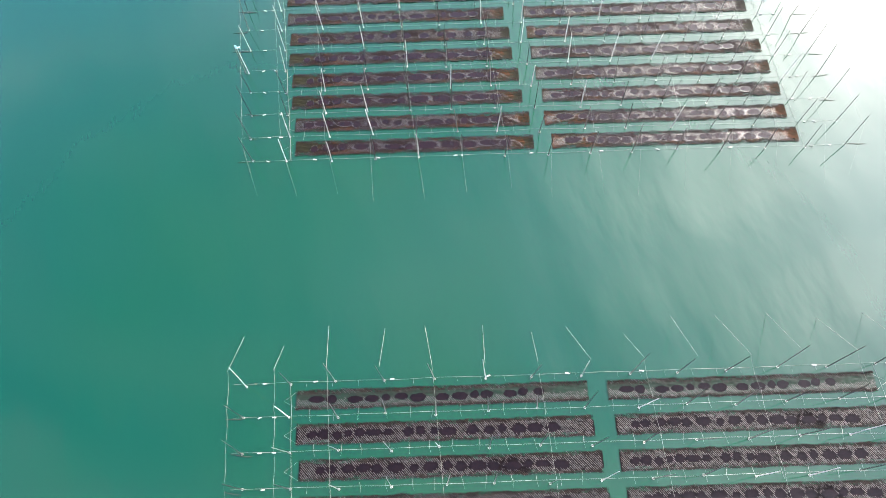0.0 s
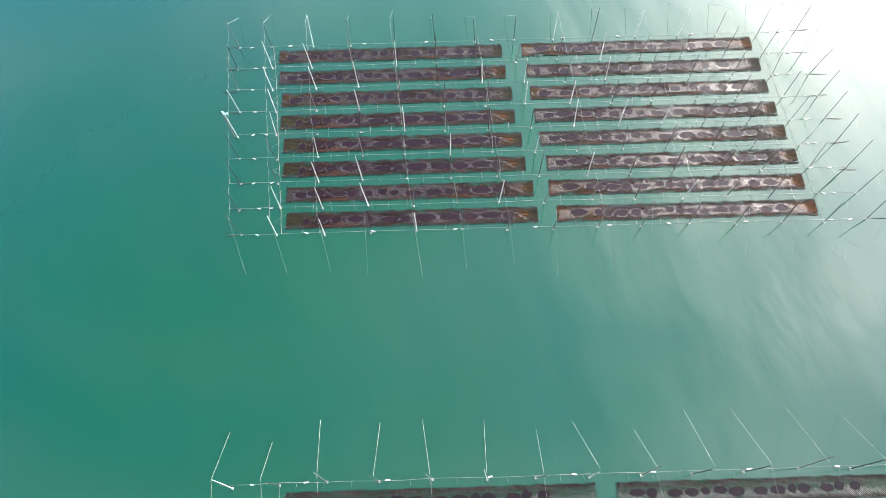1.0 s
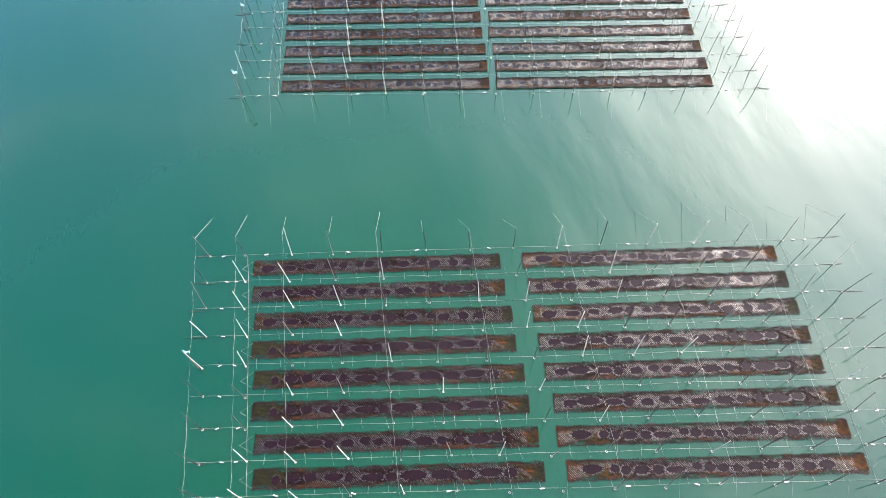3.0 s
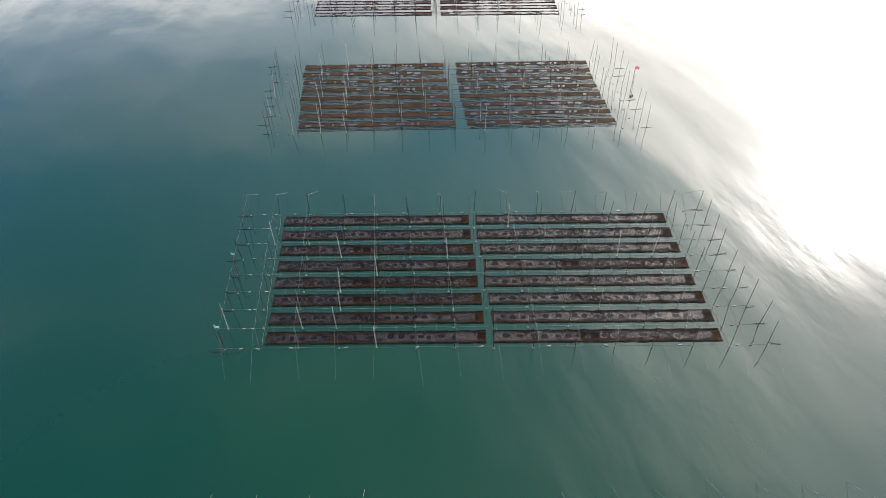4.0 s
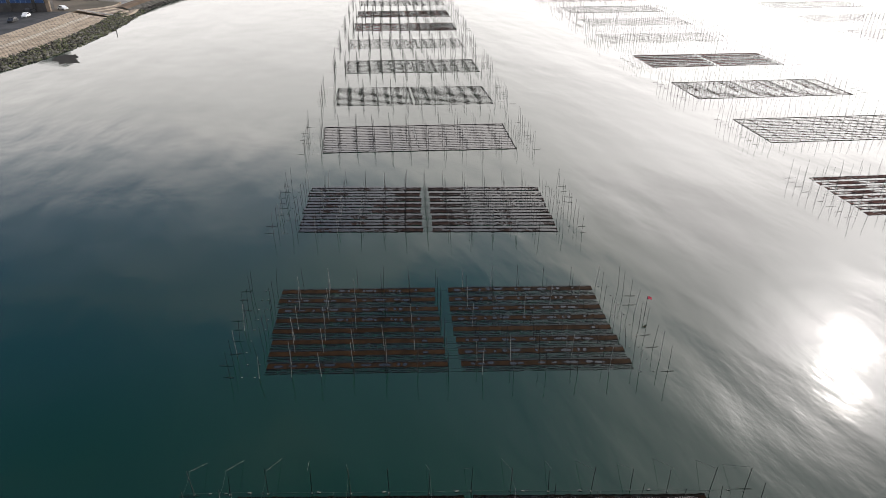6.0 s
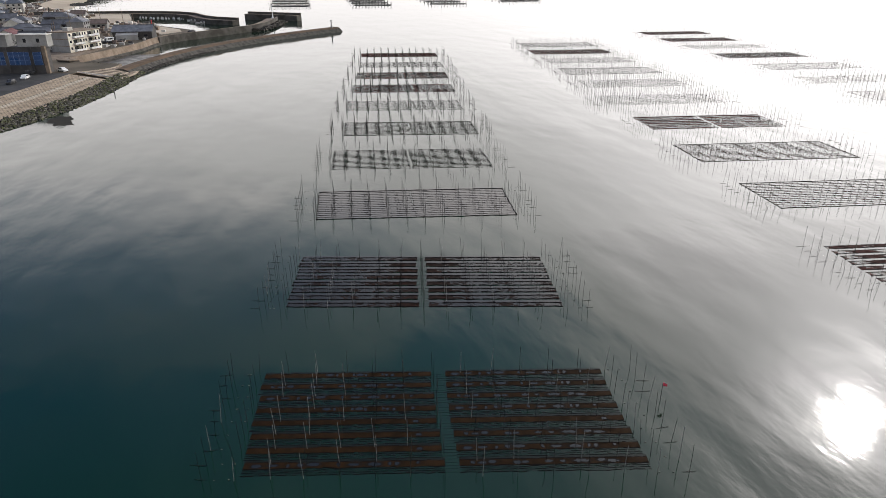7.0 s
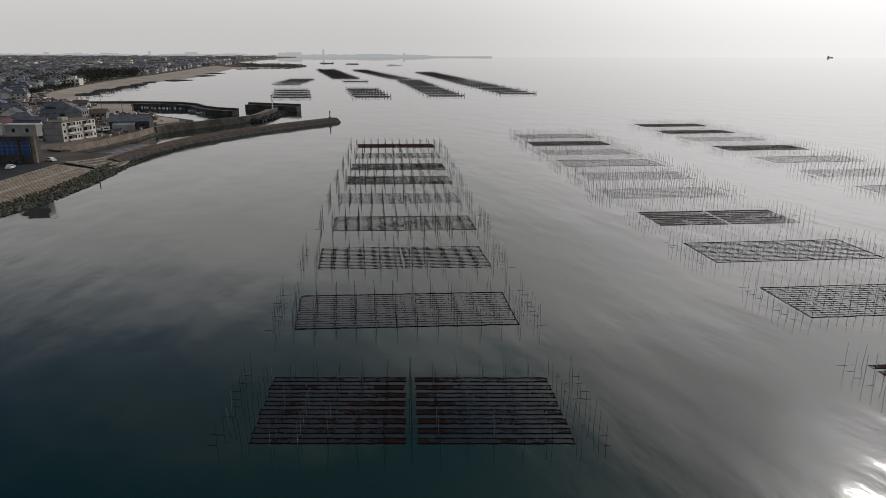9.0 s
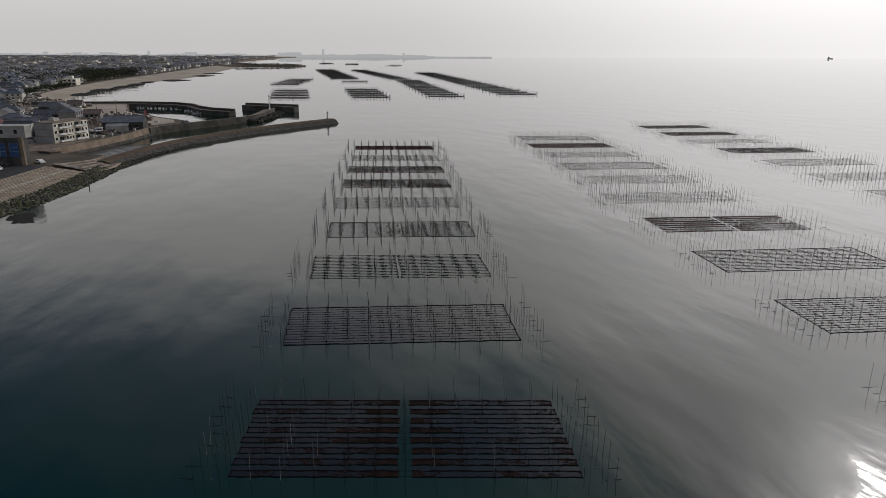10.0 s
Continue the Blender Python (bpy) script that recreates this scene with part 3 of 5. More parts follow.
STYLES = {
    "patch": [patch_net(s, 1.05, c, 0.28, mesh_half=0.007, rise=0.4, clump=1.0, film=1.7, dash=-0.05, heap=7.0, mats=(CORD_DARK, WEED_CLUMP)) for s, c in ((31, 0.50), (32, 0.43), (33, 0.53), (34, 0.46))],
    "patch_mirrored": [patch_net(s, 1.05, c, 0.28, mesh_half=0.007, rise=0.4, clump=1.0, film=1.7, dash=-0.05, heap=-5.0, mats=(CORD_DARK, WEED_CLUMP)) for s, c in ((131, 0.44), (132, 0.38), (133, 0.48), (134, 0.40))],
    "red": [patch_net(s, 1.05, c, 0.2, dash=0.05, cross=0.03, clump=0.8, mats=(CORD_DARK, WEED_FAR_RED)) for s, c in ((35, 0.5), (36, 0.62), (37, 0.55))],
    "line": [patch_net(s, 1.0, 0.05, 0.25, ends=0.03, cross=0.045, column=0.7, floor=0.42, dash=0.08, rise=0.36) for s in (41, 42, 43)],
    "rust_line": [patch_net(s, 1.0, 0.05, 0.27, ends=0.03, cross=0.045, column=0.75, floor=0.42, dash=0.06, rise=0.36, mats=(CORD_RUST, WEED_FAR_RED)) for s in (141, 142, 143)],
    "film_line": [patch_net(s, 0.98, 0.05, 0.23, ends=0.03, cross=0.03, column=0.62, floor=0.6, dash=0.04, rise=0.36, film=1.9) for s in (46, 47, 48)],
    "far_line": [patch_net(s, 1.0, 0.08, 0.13, dash=0.1, ends=0.03, cross=0.035, column=0.5, floor=0.5, rise=0.2) for s in (44, 45)],
    "dashes": [patch_net(s, 1.0, 0.2, 0.27, column=0.75, floor=0.3, rise=0.4) for s in (51, 52, 53)],
    "far_dashes": [patch_net(s, 1.0, 0.2, 0.17, column=0.62, floor=0.4, rise=0.3, dash=0.1, mats=(CORD_DARK, WEED_FAR_RED)) for s in (54, 55, 56, 57)],
    "faint": [patch_net(s, 1.2, 0.0, 0.07, dash=0.2, ends=0.03) for s in (61, 62)],
    "mottled": [patch_net(s, 1.3, 0.45, 0.24, dash=0.1, mats=(CORD_DARK, WEED_FAR_RED)) for s in (71, 72, 73)],
    "solid": [patch_net(s, 1.2, 0.8, 0.16, rise=0.12, mats=(CORD_DARK, WEED_FAR_RED)) for s in (81, 82)],
}


def rope(parent, pts, r=0.018, name="rope"):
    b = Build()
    b.tube(pts, r, 4, cap=False)
    return piece(name, b.done("rope", ROPE), parent)


def net_style(style, x0, y0, side):
    """Which kind of net a rack carries, by where it stands; side 1 is the half past the middle gap."""
    if style == "line":
        if y0 > 210:
            return "far_line"
        if x0 < 0 and y0 < 150:
            return "film_line"
        if x0 > 50 and y0 < 170:
            return "rust_line"
    if style == "patch" and side:
        return "patch_mirrored"
    if style == "dashes" and y0 > 200:
        return "far_dashes"
    return style


def rack(x0, y0, width, style, seed, slope=0.0, shear=-0.08, pitch=2.13, gap_at=18.0, gap=1.0, label="", near=2, tall=3.0, white=0.3, lines=8, spread=0.0):
    """One rack of nets: local x runs along the rows, y across them. near 2: every cord; 1: single poles; 0: poles joined by row."""
    rng = random.Random(seed)
    top = thing("seaweed_rack", pose(x0, y0, 0, 0, 0, math.degrees(math.atan(slope))), label, "seaweed rack", "seaweed racks")

    def at(u, v, z=0.0):
        return (u + (shear + spread * u / width) * v, v, z)

    right = width - gap_at - gap
    for j in range(lines):
        v = j * pitch
        for side, (u, length) in enumerate(((0, gap_at), (gap_at + gap, right))):
            off = rng.uniform(-0.12, 0.12)
            m = Matrix.Translation(at(u + off, v)) @ Matrix.Diagonal((length / NET_L, 1, 1, 1))
            if style == "dense" or style == "dense_green":
                green = style == "dense_green" and j == lines - 1
                body, cords = rng.choice(DENSE_GREEN if green else DENSE_DARK if style == "dense_green" else DENSE_BROWN if y0 > 20 else DENSE)
                net = piece("net", body, top, m)
                tagged(piece("cord_lattice", cords, net), kind="stuff")
            else:
                kind = net_style(style, x0, y0, side)
                lines_mesh, *weed = rng.choice(SUNK if style == "sunk" else STYLES[kind])
                net = piece("net", lines_mesh, top, m)
                for part_name, part_mesh in zip(("weed_film", "weed_band"), weed):
                    if part_mesh:
                        piece(part_name, part_mesh, net)
    n = max(int(round(width / 3.08)), 2)
    cols = [-3.2] + [-0.45 + k * (width + 0.9) / n for k in range(n + 1)] + [width + 3.2]
    joined = None
    for j in range(lines + 1):
        v = j * pitch - 0.45
        joined = Build()
        for k, u in enumerate(cols):
            outer = k in (0, len(cols) - 1)
            h = tall * rng.uniform(0.86, 1.1) * (1.1 if outer else 1.0)
            du, dv = rng.uniform(-0.18, 0.18), rng.uniform(-0.12, 0.12)
            lean = [rng.gauss(0, 2.2), rng.gauss(0, 2.2)]
            if near == 0:
                a = Vector(at(u + du, v + dv, -0.3))
                b = a + Vector((0.05 * lean[0], 0.05 * lean[1], h + 0.3))
                joined.tube([tuple(a), tuple(b)], [0.032, 0.024], 4)
                continue
            kind = rng.random()
            stock = POLES if y0 < 55 else THIN
            me = stock[0] if kind < white * (0.6 if k < 2 else 1.7 if k < 5 else 0.8) else stock[1] if kind < 0.8 else stock[2]
            m = Matrix.Translation(at(u + du, v + dv)) @ pose(0, 0, 0, lean[0], lean[1], rng.uniform(0, 360)) @ Matrix.Diagonal((1, 1, h / 3.0, 1))
            p = piece("pole", me, top, m)
            if near == 2:
                ring = piece("float_ring", RING, p)
                ring.matrix_local = Matrix.Diagonal((1, 1, 3.0 / h, 1))
        if near == 0:
            tagged(piece("pole_line", joined.done("pole_line", POLE_DARK), top), kind="stuff")
        # sticks and floats out at both ends of the line
        for u, s in ((-3.6, -1), (width + 3.6, 1)):
            if rng.random() < 0.8:
                piece("bamboo_stick", BAMBOO, top, Matrix.Translation(at(u + rng.uniform(-0.5, 0.5), v + rng.uniform(-0.2, 0.2))) @ pose(0, 0, 0, 0, 0, rng.uniform(-12, 12)) @ Matrix.Diagonal((rng.uniform(0.4, 0.75), 1, 1, 1)))
            if near:
                for q in (rng.uniform(1.3, 1.9), rng.uniform(2.2, 3.0))[: 1 if rng.random() < 0.35 else 2]:
                    piece("float", FLOATER, top, Matrix.Translation(at(u - s * q, v + 0.05)) @ pose(0, 0, 0, 0, 0, rng.uniform(-25, 25)) @ Matrix.Scale(0.85 if near == 2 else 0.6, 4))
        if near == 2:
            pts = [at(u, v + 0.06 * wob(u, seed + j, 0.4) + 0.1, 0.05 + 0.03 * math.sin(u * 1.02 + j)) for u in np.linspace(-4.0, width + 4.0, 60)]
            rope(top, pts, 0.0078)
            # bridles from the net corners to the end poles
            if j < lines:
                for u, s in ((0.0, -1), (width, 1)):
                    for q in (0.52, 1.62):
                        rope(top, [at(u - 0.1 * s, v + q, 0.09), at(u + 0.3 * s, v + 0.5 * q + 0.52, 0.06), at(u + 0.75 * s, v + 1.05, 0.07)], 0.006, "bridle")
            # short sagging ties from the line to the nets before and behind it
            b = Build()
            u = rng.uniform(0.3, 1.2)
            while u < width - 0.3:
                if not gap_at < u < gap_at + gap:
                    for s in (1, -1):
                        if (s > 0 and j < lines) or (s < 0 and j):
                            e = u + rng.uniform(-0.1, 0.1)
                            far = 0.42 if s > 0 else 0.36
                            b.tube([at(u, v + 0.1, 0.07), at(0.5 * (u + e), v + 0.1 + 0.5 * s * far, 0.06), at(e, v + 0.1 + s * far, 0.09)], 0.0065, 3, cap=False)
                u += rng.uniform(1.2, 1.8)
            tagged(piece("net_tie", b.done("net_tie", ROPE), top), kind="stuff")
            if j in (0, lines):
                for q in np.arange(1.5, width, 5.2):
                    piece("float", FLOATER, top, Matrix.Translation(at(q + rng.uniform(-0.6, 0.6), v + 0.1)) @ pose(0, 0, 0, 0, 0, rng.uniform(-20, 20)))
    if style == "line":
        # thick weed-grown lines round the whole rack
        back = (lines - 1) * pitch + 1.0
        for name, ends in (("front_line", ((0, 0), (width, 0))), ("back_line", ((0, back), (width, back))), ("end_line", ((0, 0), (0, back))), ("end_line", ((width, 0), (width, back)))):
            (ua, va), (ub, vb) = ends
            b = Build()
            b.tube([at(ua + (ub - ua) * f + 0.18 * wob(f * 20, seed), va + (vb - va) * f + 0.18 * wob(f * 20, seed + 1), 0.05) for f in np.linspace(0, 1, 80)], [(0.035 + 0.09 * abs(wob(f, seed + 4, 0.9))) * (1.0 if x0 < 0 else 0.6) * (1.0 if near else 0.6) for f in range(80)], 5)
            piece(name, b.done("edge_line", CORD_DARK), top)
    if near == 1 and style in ("sunk", "patch"):
        # wavy strands across the gap imitate rippled pole reflections; no cords hang there
        b = Build()
        for v in np.arange(0.1, (lines - 1) * pitch + 1.6, 0.42):
            bend = 0.12 * wob(v, seed, 0.9)
            b.tube([at(gap_at - 0.1, v, 0.02), at(gap_at + 0.5 * gap, v + bend, 0.015), at(gap_at + gap + 0.1, v + 0.5 * bend, 0.02)], 0.006 + 0.008 * rng.random(), 3, cap=False)
        tagged(piece("gap_cord", b.done("gap_cord", CORD_SUNK), top), kind="stuff")
    if near == 2:
        depth = lines * pitch
        for k, u in enumerate(cols):
            if k % 2 == 0 or k in (1, len(cols) - 2):
                rope(top, [at(u, v - 0.45, tall * 0.93 - 0.22 * math.sin(math.pi * ((v / pitch) % 1.0))) for v in np.linspace(0, depth, 33)], 0.006)
            # stays from the outer poles down into the water
            for v, s in ((-0.45, -1), (depth - 0.45, 1)):
                reach = rng.uniform(2.6, 3.9)
                rope(top, [at(u, v, tall * 0.95), at(u + rng.uniform(-0.5, 0.5), v + s * reach, -0.1)], 0.012 if s > 0 else 0.005, "stay_rope")
        # end lines along the net ends
        for u in (-0.3, width + 0.3):
            rope(top, [at(u + 0.1 * wob(v, seed, 0.5), v, 0.06) for v in np.linspace(-0.4, depth - 0.4, 20)], 0.010)
    return top


DENSE_LABEL = "rack of purple-brown seaweed nets between poles on green water"
rack(-12.8, -36.9, 36.7, "dense_green", 100, 0.027, -0.07, 2.155, 18.6, 1.2, "rack of dark seaweed nets with a green back row on poles", tall=4.0, white=0.15)
rack(-16.05, -2.95, 37.56, "dense", 101, 0.018, -0.116, 2.115, 17.95, 1.3, DENSE_LABEL, tall=3.0, white=0.28, spread=0.046)
rack(-18.0, 29.6, 36.75, "dense", 102, -0.006, -0.08, 2.075, 17.85, 0.6, DENSE_LABEL, tall=2.7, white=0.12, spread=0.015)
rack(-20.36, 60.45, 36.7, "sunk", 103, 0.007, -0.08, 2.0, 18.15, 1.35, "rack of brown seaweed nets just under the surface between poles", near=1, white=0.3, spread=0.025)
rack(-22.5, 91.4, 36.3, "patch", 104, -0.014, -0.055, 2.05, 17.4, 1.4, "rack of dark brown half-sunk seaweed nets between poles", near=1, white=0.15)
rack(-23.56, 122.9, 35.3, "line", 105, 0.045, -0.07, 1.95, 17.5, -0.1, "rack of thin dark net lines in pale water", near=1, white=0.05, spread=0.035)
rack(-25.0, 152.7, 34.9, "dashes", 106, 0.028, -0.075, 1.95, 17.0, 0.5, "rack of broken dark net lines between poles", near=1, white=0.0)
FAR_LINE, FAR_DARK = "distant rack of thin net lines and poles", "distant rack of dark weed-covered nets"
for x0, y0, width, style, slope in ((-25.9, 182.0, 34.6, "line", 0.026), (-28.3, 211.5, 34.4, "dashes", 0.03), (-30.0, 240.0, 34.6, "mottled", 0.02), (-31.6, 267.0, 34.5, "mottled", 0.02),
                                    (-33.0, 294.5, 34.3, "dashes", 0.02), (-35.4, 325.0, 34.5, "solid", 0.02)):
    rack(x0, y0, width, style, int(y0), slope, -0.08, 1.85 if y0 < 300 else 1.6, width / 2 - 0.1, 0.2, FAR_DARK if style in ("mottled", "solid") else FAR_LINE, near=0)
for x0, y0, style, near in ((60.0, 95.2, "red", 1), (60.0, 126.7, "line", 1), (56.6, 156.3, "line", 1), (54.9, 186.3, "red", 1), (51.0, 217.5, "faint", 0), (51.0, 246.5, "faint", 0),
                            (49.3, 274.5, "line", 0), (46.5, 303.0, "faint", 0), (44.3, 331.0, "solid", 0), (42.8, 358.5, "line", 0)):
    rack(x0, y0, 36.8, style, int(y0) + 1000, 0.07, -0.045, 1.9, 18.0, 0.8 if style == "red" else 0.12, FAR_DARK if style in ("patch", "red", "solid") else FAR_LINE, near=near, white=0.05)
for x0, y0, style in ((136.5, 222, "line"), (133.3, 252, "faint"), (132.3, 283, "line"), (128.0, 315.5, "mottled"), (124.5, 347, "faint"), (122.0, 377, "solid"), (120.0, 410, "solid")):
    rack(x0, y0, 38.0, style, int(y0) + 2000, 0.1, -0.04, 1.9, 18.6, 0.15, FAR_DARK if style in ("mottled", "solid") else FAR_LINE, near=0)


# ---- far racks ----
# nets lightened in the base colour to imitate distance haze
FAR_NET = material("hazed_grey_brown_nets", (0.10, 0.095, 0.088), (0.07, 0.066, 0.06), rough=0.9, scale=0.2, spec=0.1)


def far_rack_meshes(seed):
    rng = random.Random(seed)
    nets, poles = Build(), Build()
    for j in range(7):
        y = j * 2.1
        for k in range(24):
            if rng.random() < 0.93:
                nets.box(k * 1.46, k * 1.46 + 1.47, y, y + 1.3 + 0.2 * rng.random(), 0.0, 0.25 + 0.1 * rng.random())
        for k in range(13):
            x = -1 + k * 3.05 + rng.uniform(-0.3, 0.3)
            poles.tube([(x, y - 0.4, -0.2), (x + rng.uniform(-0.15, 0.15), y - 0.4, rng.uniform(2.4, 3.2))], 0.06, 3)
    return nets.done("far_net", FAR_NET), poles.done("far_poles", POLE_GREY)


FAR = [far_rack_meshes(s) for s in (1, 2, 3)]


def far_column(count, xa, ya, xb, yb, width=34.0):
    for k in range(count):
        f = k / max(count - 1, 1)
        nets, poles = random.choice(FAR)
        top = thing("far_seaweed_rack", Matrix.Translation((xa + (xb - xa) * f, ya + (yb - ya) * f, 0)) @ Matrix.Diagonal((width / 35, 1, 1, 1)),
                    "far dark rack of seaweed nets on the bright sea", "seaweed rack", "far seaweed racks")
        piece("net", nets, top)
        tagged(piece("pole_line", poles, top), kind="stuff")


far_column(4, -150, 653, -172, 765)
far_column(5, -208, 907, -215, 1050)
far_column(5, -76, 662, -98, 790)
far_column(1, -128, 985, -128, 985)
far_column(17, -158, 1095, -264, 1580, 40)
far_column(15, -68, 1082, -180, 1550, 32)
far_column(12, -6, 677, -54, 1030)
far_column(22, 65, 715, -36, 1390, 38)
far_column(3, -372, 2300, -385, 2390, 42)
far_column(3, -274, 2200, -285, 2280, 38)
far_column(2, -135, 2010, -130, 2090, 36)


# ---- shore ----
from mathutils.geometry import tessellate_polygon

GROUND = material("town_ground", (0.14, 0.112, 0.082), (0.085, 0.075, 0.055), rough=0.95, scale=0.04, fine=0.8, spec=0.1)
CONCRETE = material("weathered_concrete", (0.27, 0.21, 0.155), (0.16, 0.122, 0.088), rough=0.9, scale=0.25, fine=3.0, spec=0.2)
CONCRETE_DARK = material("dark_grey_concrete", (0.10, 0.092, 0.08), (0.055, 0.05, 0.042), rough=0.9, scale=0.2, fine=2.0, spec=0.2)
EARTH = material("brown_earth_bank", (0.14, 0.095, 0.062), (0.085, 0.062, 0.042), rough=0.95, scale=0.12, fine=1.6, spec=0.1)
MUD = material("wet_dark_mud", (0.055, 0.047, 0.033), (0.035, 0.032, 0.025), rough=0.4, scale=0.3, fine=2.0, spec=0.4)
SAND = material("beach_sand", (0.50, 0.42, 0.32), (0.40, 0.33, 0.25), rough=0.95, scale=0.03, fine=0.5, spec=0.1)
ROCK = material("shore_rock", (0.085, 0.078, 0.066), (0.04, 0.037, 0.032), rough=0.9, scale=0.6, fine=4.0, spec=0.2)
ROCK_GREY = material("grey_boulder", (0.20, 0.185, 0.155), (0.10, 0.092, 0.078), rough=0.9, scale=0.6, fine=4.0, spec=0.2)
ROCK_GREEN = material("algae_covered_rock", (0.085, 0.096, 0.040), (0.12, 0.115, 0.078), rough=0.9, scale=0.35, fine=4.0, spec=0.2)
STEP = material("pale_step_concrete", (0.47, 0.375, 0.27), (0.30, 0.235, 0.165), rough=0.9, scale=0.5, fine=4.0, spec=0.2)
STEP_PALE = material("bleached_step_concrete", (0.56, 0.49, 0.39), (0.42, 0.36, 0.28), rough=0.9, scale=0.5, fine=4.0, spec=0.2)
ASPHALT = material("asphalt", (0.06, 0.058, 0.055), (0.045, 0.044, 0.042), rough=0.9, scale=0.2, fine=4.0, spec=0.2)
WALL_PALE = material("pale_plaster", (0.55, 0.53, 0.48), (0.42, 0.40, 0.35), rough=0.85, scale=0.2, fine=2.0, per_object=0.25)
WALL_CREAM = material("cream_paint", (0.80, 0.76, 0.64), (0.66, 0.62, 0.52), rough=0.8, scale=0.3, fine=2.0)
ROCK_WET = material("wet_dark_reef", (0.028, 0.026, 0.022), (0.05, 0.046, 0.038), rough=0.9, scale=0.15, fine=1.5, spec=0.04)
WALL_GREY = material("grey_render", (0.30, 0.295, 0.28), (0.22, 0.215, 0.20), rough=0.85, scale=0.2, fine=2.0, per_object=0.25)
WALL_DARK = material("dark_cladding", (0.07, 0.065, 0.06), (0.045, 0.042, 0.04), rough=0.8, scale=0.3, fine=3.0, per_object=0.3)
ROOF_DARK = material("dark_roof_tile", (0.115, 0.115, 0.12), (0.075, 0.075, 0.078), rough=0.55, scale=0.4, fine=5.0, per_object=0.3)
ROOF_BROWN = material("brown_roof_tile", (0.14, 0.10, 0.08), (0.10, 0.075, 0.062), rough=0.7, scale=0.4, fine=5.0, per_object=0.3)
ROOF_BLUE = material("blue_grey_roof_tile", (0.12, 0.135, 0.155), (0.085, 0.095, 0.11), rough=0.55, scale=0.4, fine=5.0, per_object=0.3)
ROOF_RED = material("dull_red_roof", (0.16, 0.05, 0.045), (0.10, 0.04, 0.038), rough=0.75, scale=0.4, fine=5.0)
GLASS_DARK = material("dark_window_glass", (0.02, 0.022, 0.026), (0.03, 0.032, 0.036), rough=0.15, scale=0.4)
PANEL_BLUE = material("blue_panel", (0.025, 0.075, 0.20), (0.02, 0.055, 0.15), rough=0.35, scale=0.3)
FRAME_BLUE = material("pale_blue_frame", (0.16, 0.26, 0.42), rough=0.5)
BARK = material("bark", (0.05, 0.04, 0.03), rough=0.95)
LEAF = material("dark_pine_leaves", (0.030, 0.038, 0.020), (0.050, 0.050, 0.030), rough=0.8, scale=0.3, fine=2.0, spec=0.15)
# paler leaves for far trees, with distance haze put into the colour
LEAF_HAZED = material("hazed_leaves", (0.14, 0.13, 0.10), (0.095, 0.092, 0.075), rough=0.9, scale=0.05, fine=1.0, spec=0.1)
PAINT_WHITE = material("white_paint", (0.75, 0.75, 0.73), (0.62, 0.62, 0.6), rough=0.4, scale=0.8)
PAINT_DARK = material("black_paint", (0.03, 0.03, 0.032), (0.05, 0.05, 0.05), rough=0.35, scale=0.8)
PAINT_RED = material("red_paint", (0.45, 0.04, 0.05), (0.35, 0.03, 0.04), rough=0.5)
FLAG_PINK = material("red_pink_cloth", (0.70, 0.09, 0.13), (0.6, 0.06, 0.09), rough=0.8)
FLAG_PALE = material("pale_cyan_cloth", (0.22, 0.36, 0.35), (0.18, 0.3, 0.3), rough=0.8)
TYRE = material("black_rubber", (0.02, 0.02, 0.02), rough=0.8)
LAND_Z = 2.8

SEAWALL = [(-153, 299), (-148, 325), (-145, 350), (-146, 370), (-144, 384)]
BEACH_BACK = [(-262, 549), (-300, 553), (-338, 592), (-353, 632), (-384, 740), (-398, 800), (-428, 926), (-445, 1039), (-458, 1144), (-474, 1244), (-529, 1552), (-560, 1720), (-570, 1850)]
BEACH_WATER = [(-255, 553), (-277, 574), (-302, 604), (-317, 640), (-352, 742), (-357, 794), (-371, 895), (-366, 967), (-360, 1032), (-368, 1150), (-396, 1300), (-440, 1560), (-474, 1760)]
BOUNDARY = ([(-210, -300), (-165, 60), (-142, 165), (-136, 215), (-135.4, 268), (-127, 276), (-128, 290), (-144, 293)] + SEAWALL
            + [(-137, 402), (-146, 425), (-168, 444), (-202, 481), (-212, 504), (-228, 541)] + BEACH_BACK
            + [(-520, 1905), (-400, 1925), (-352, 1940), (-430, 1985), (-520, 2080), (-640, 2320), (-760, 2720), (-840, 3300), (-900, 4000), (-900, 4850), (-4850, 4850), (-4850, -300)])


def slab(name, outline, top, bottom, mat, side, label, category="ground", kind="structure"):
    v = [(x, y, top) for x, y in outline]
    n = len(v)
    tris = tessellate_polygon([[Vector(p) for p in v]])
    v += [(x, y, bottom) for x, y in outline]
    faces, idx = [], []
    for t in tris:
        a, b, c = (Vector(v[k]) for k in t)
        faces.append(tuple(t) if (b - a).cross(c - a).z > 0 else tuple(reversed(t)))
        idx.append(0)
    for k in range(n):
        j = (k + 1) % n
        faces.append((k, j, n + j, n + k))
        idx.append(1)
    return tagged(new(name, mesh(name, v, faces, (mat, side), idx)), label, category, kind=kind)


slab("ground", BOUNDARY, LAND_Z, -1.5, GROUND, CONCRETE, "flat brown-grey coastal land under the town")


def strip(b, left, right, mat=0):
    for k in range(len(left) - 1):
        b.quad(left[k], right[k], right[k + 1], left[k + 1], mat)


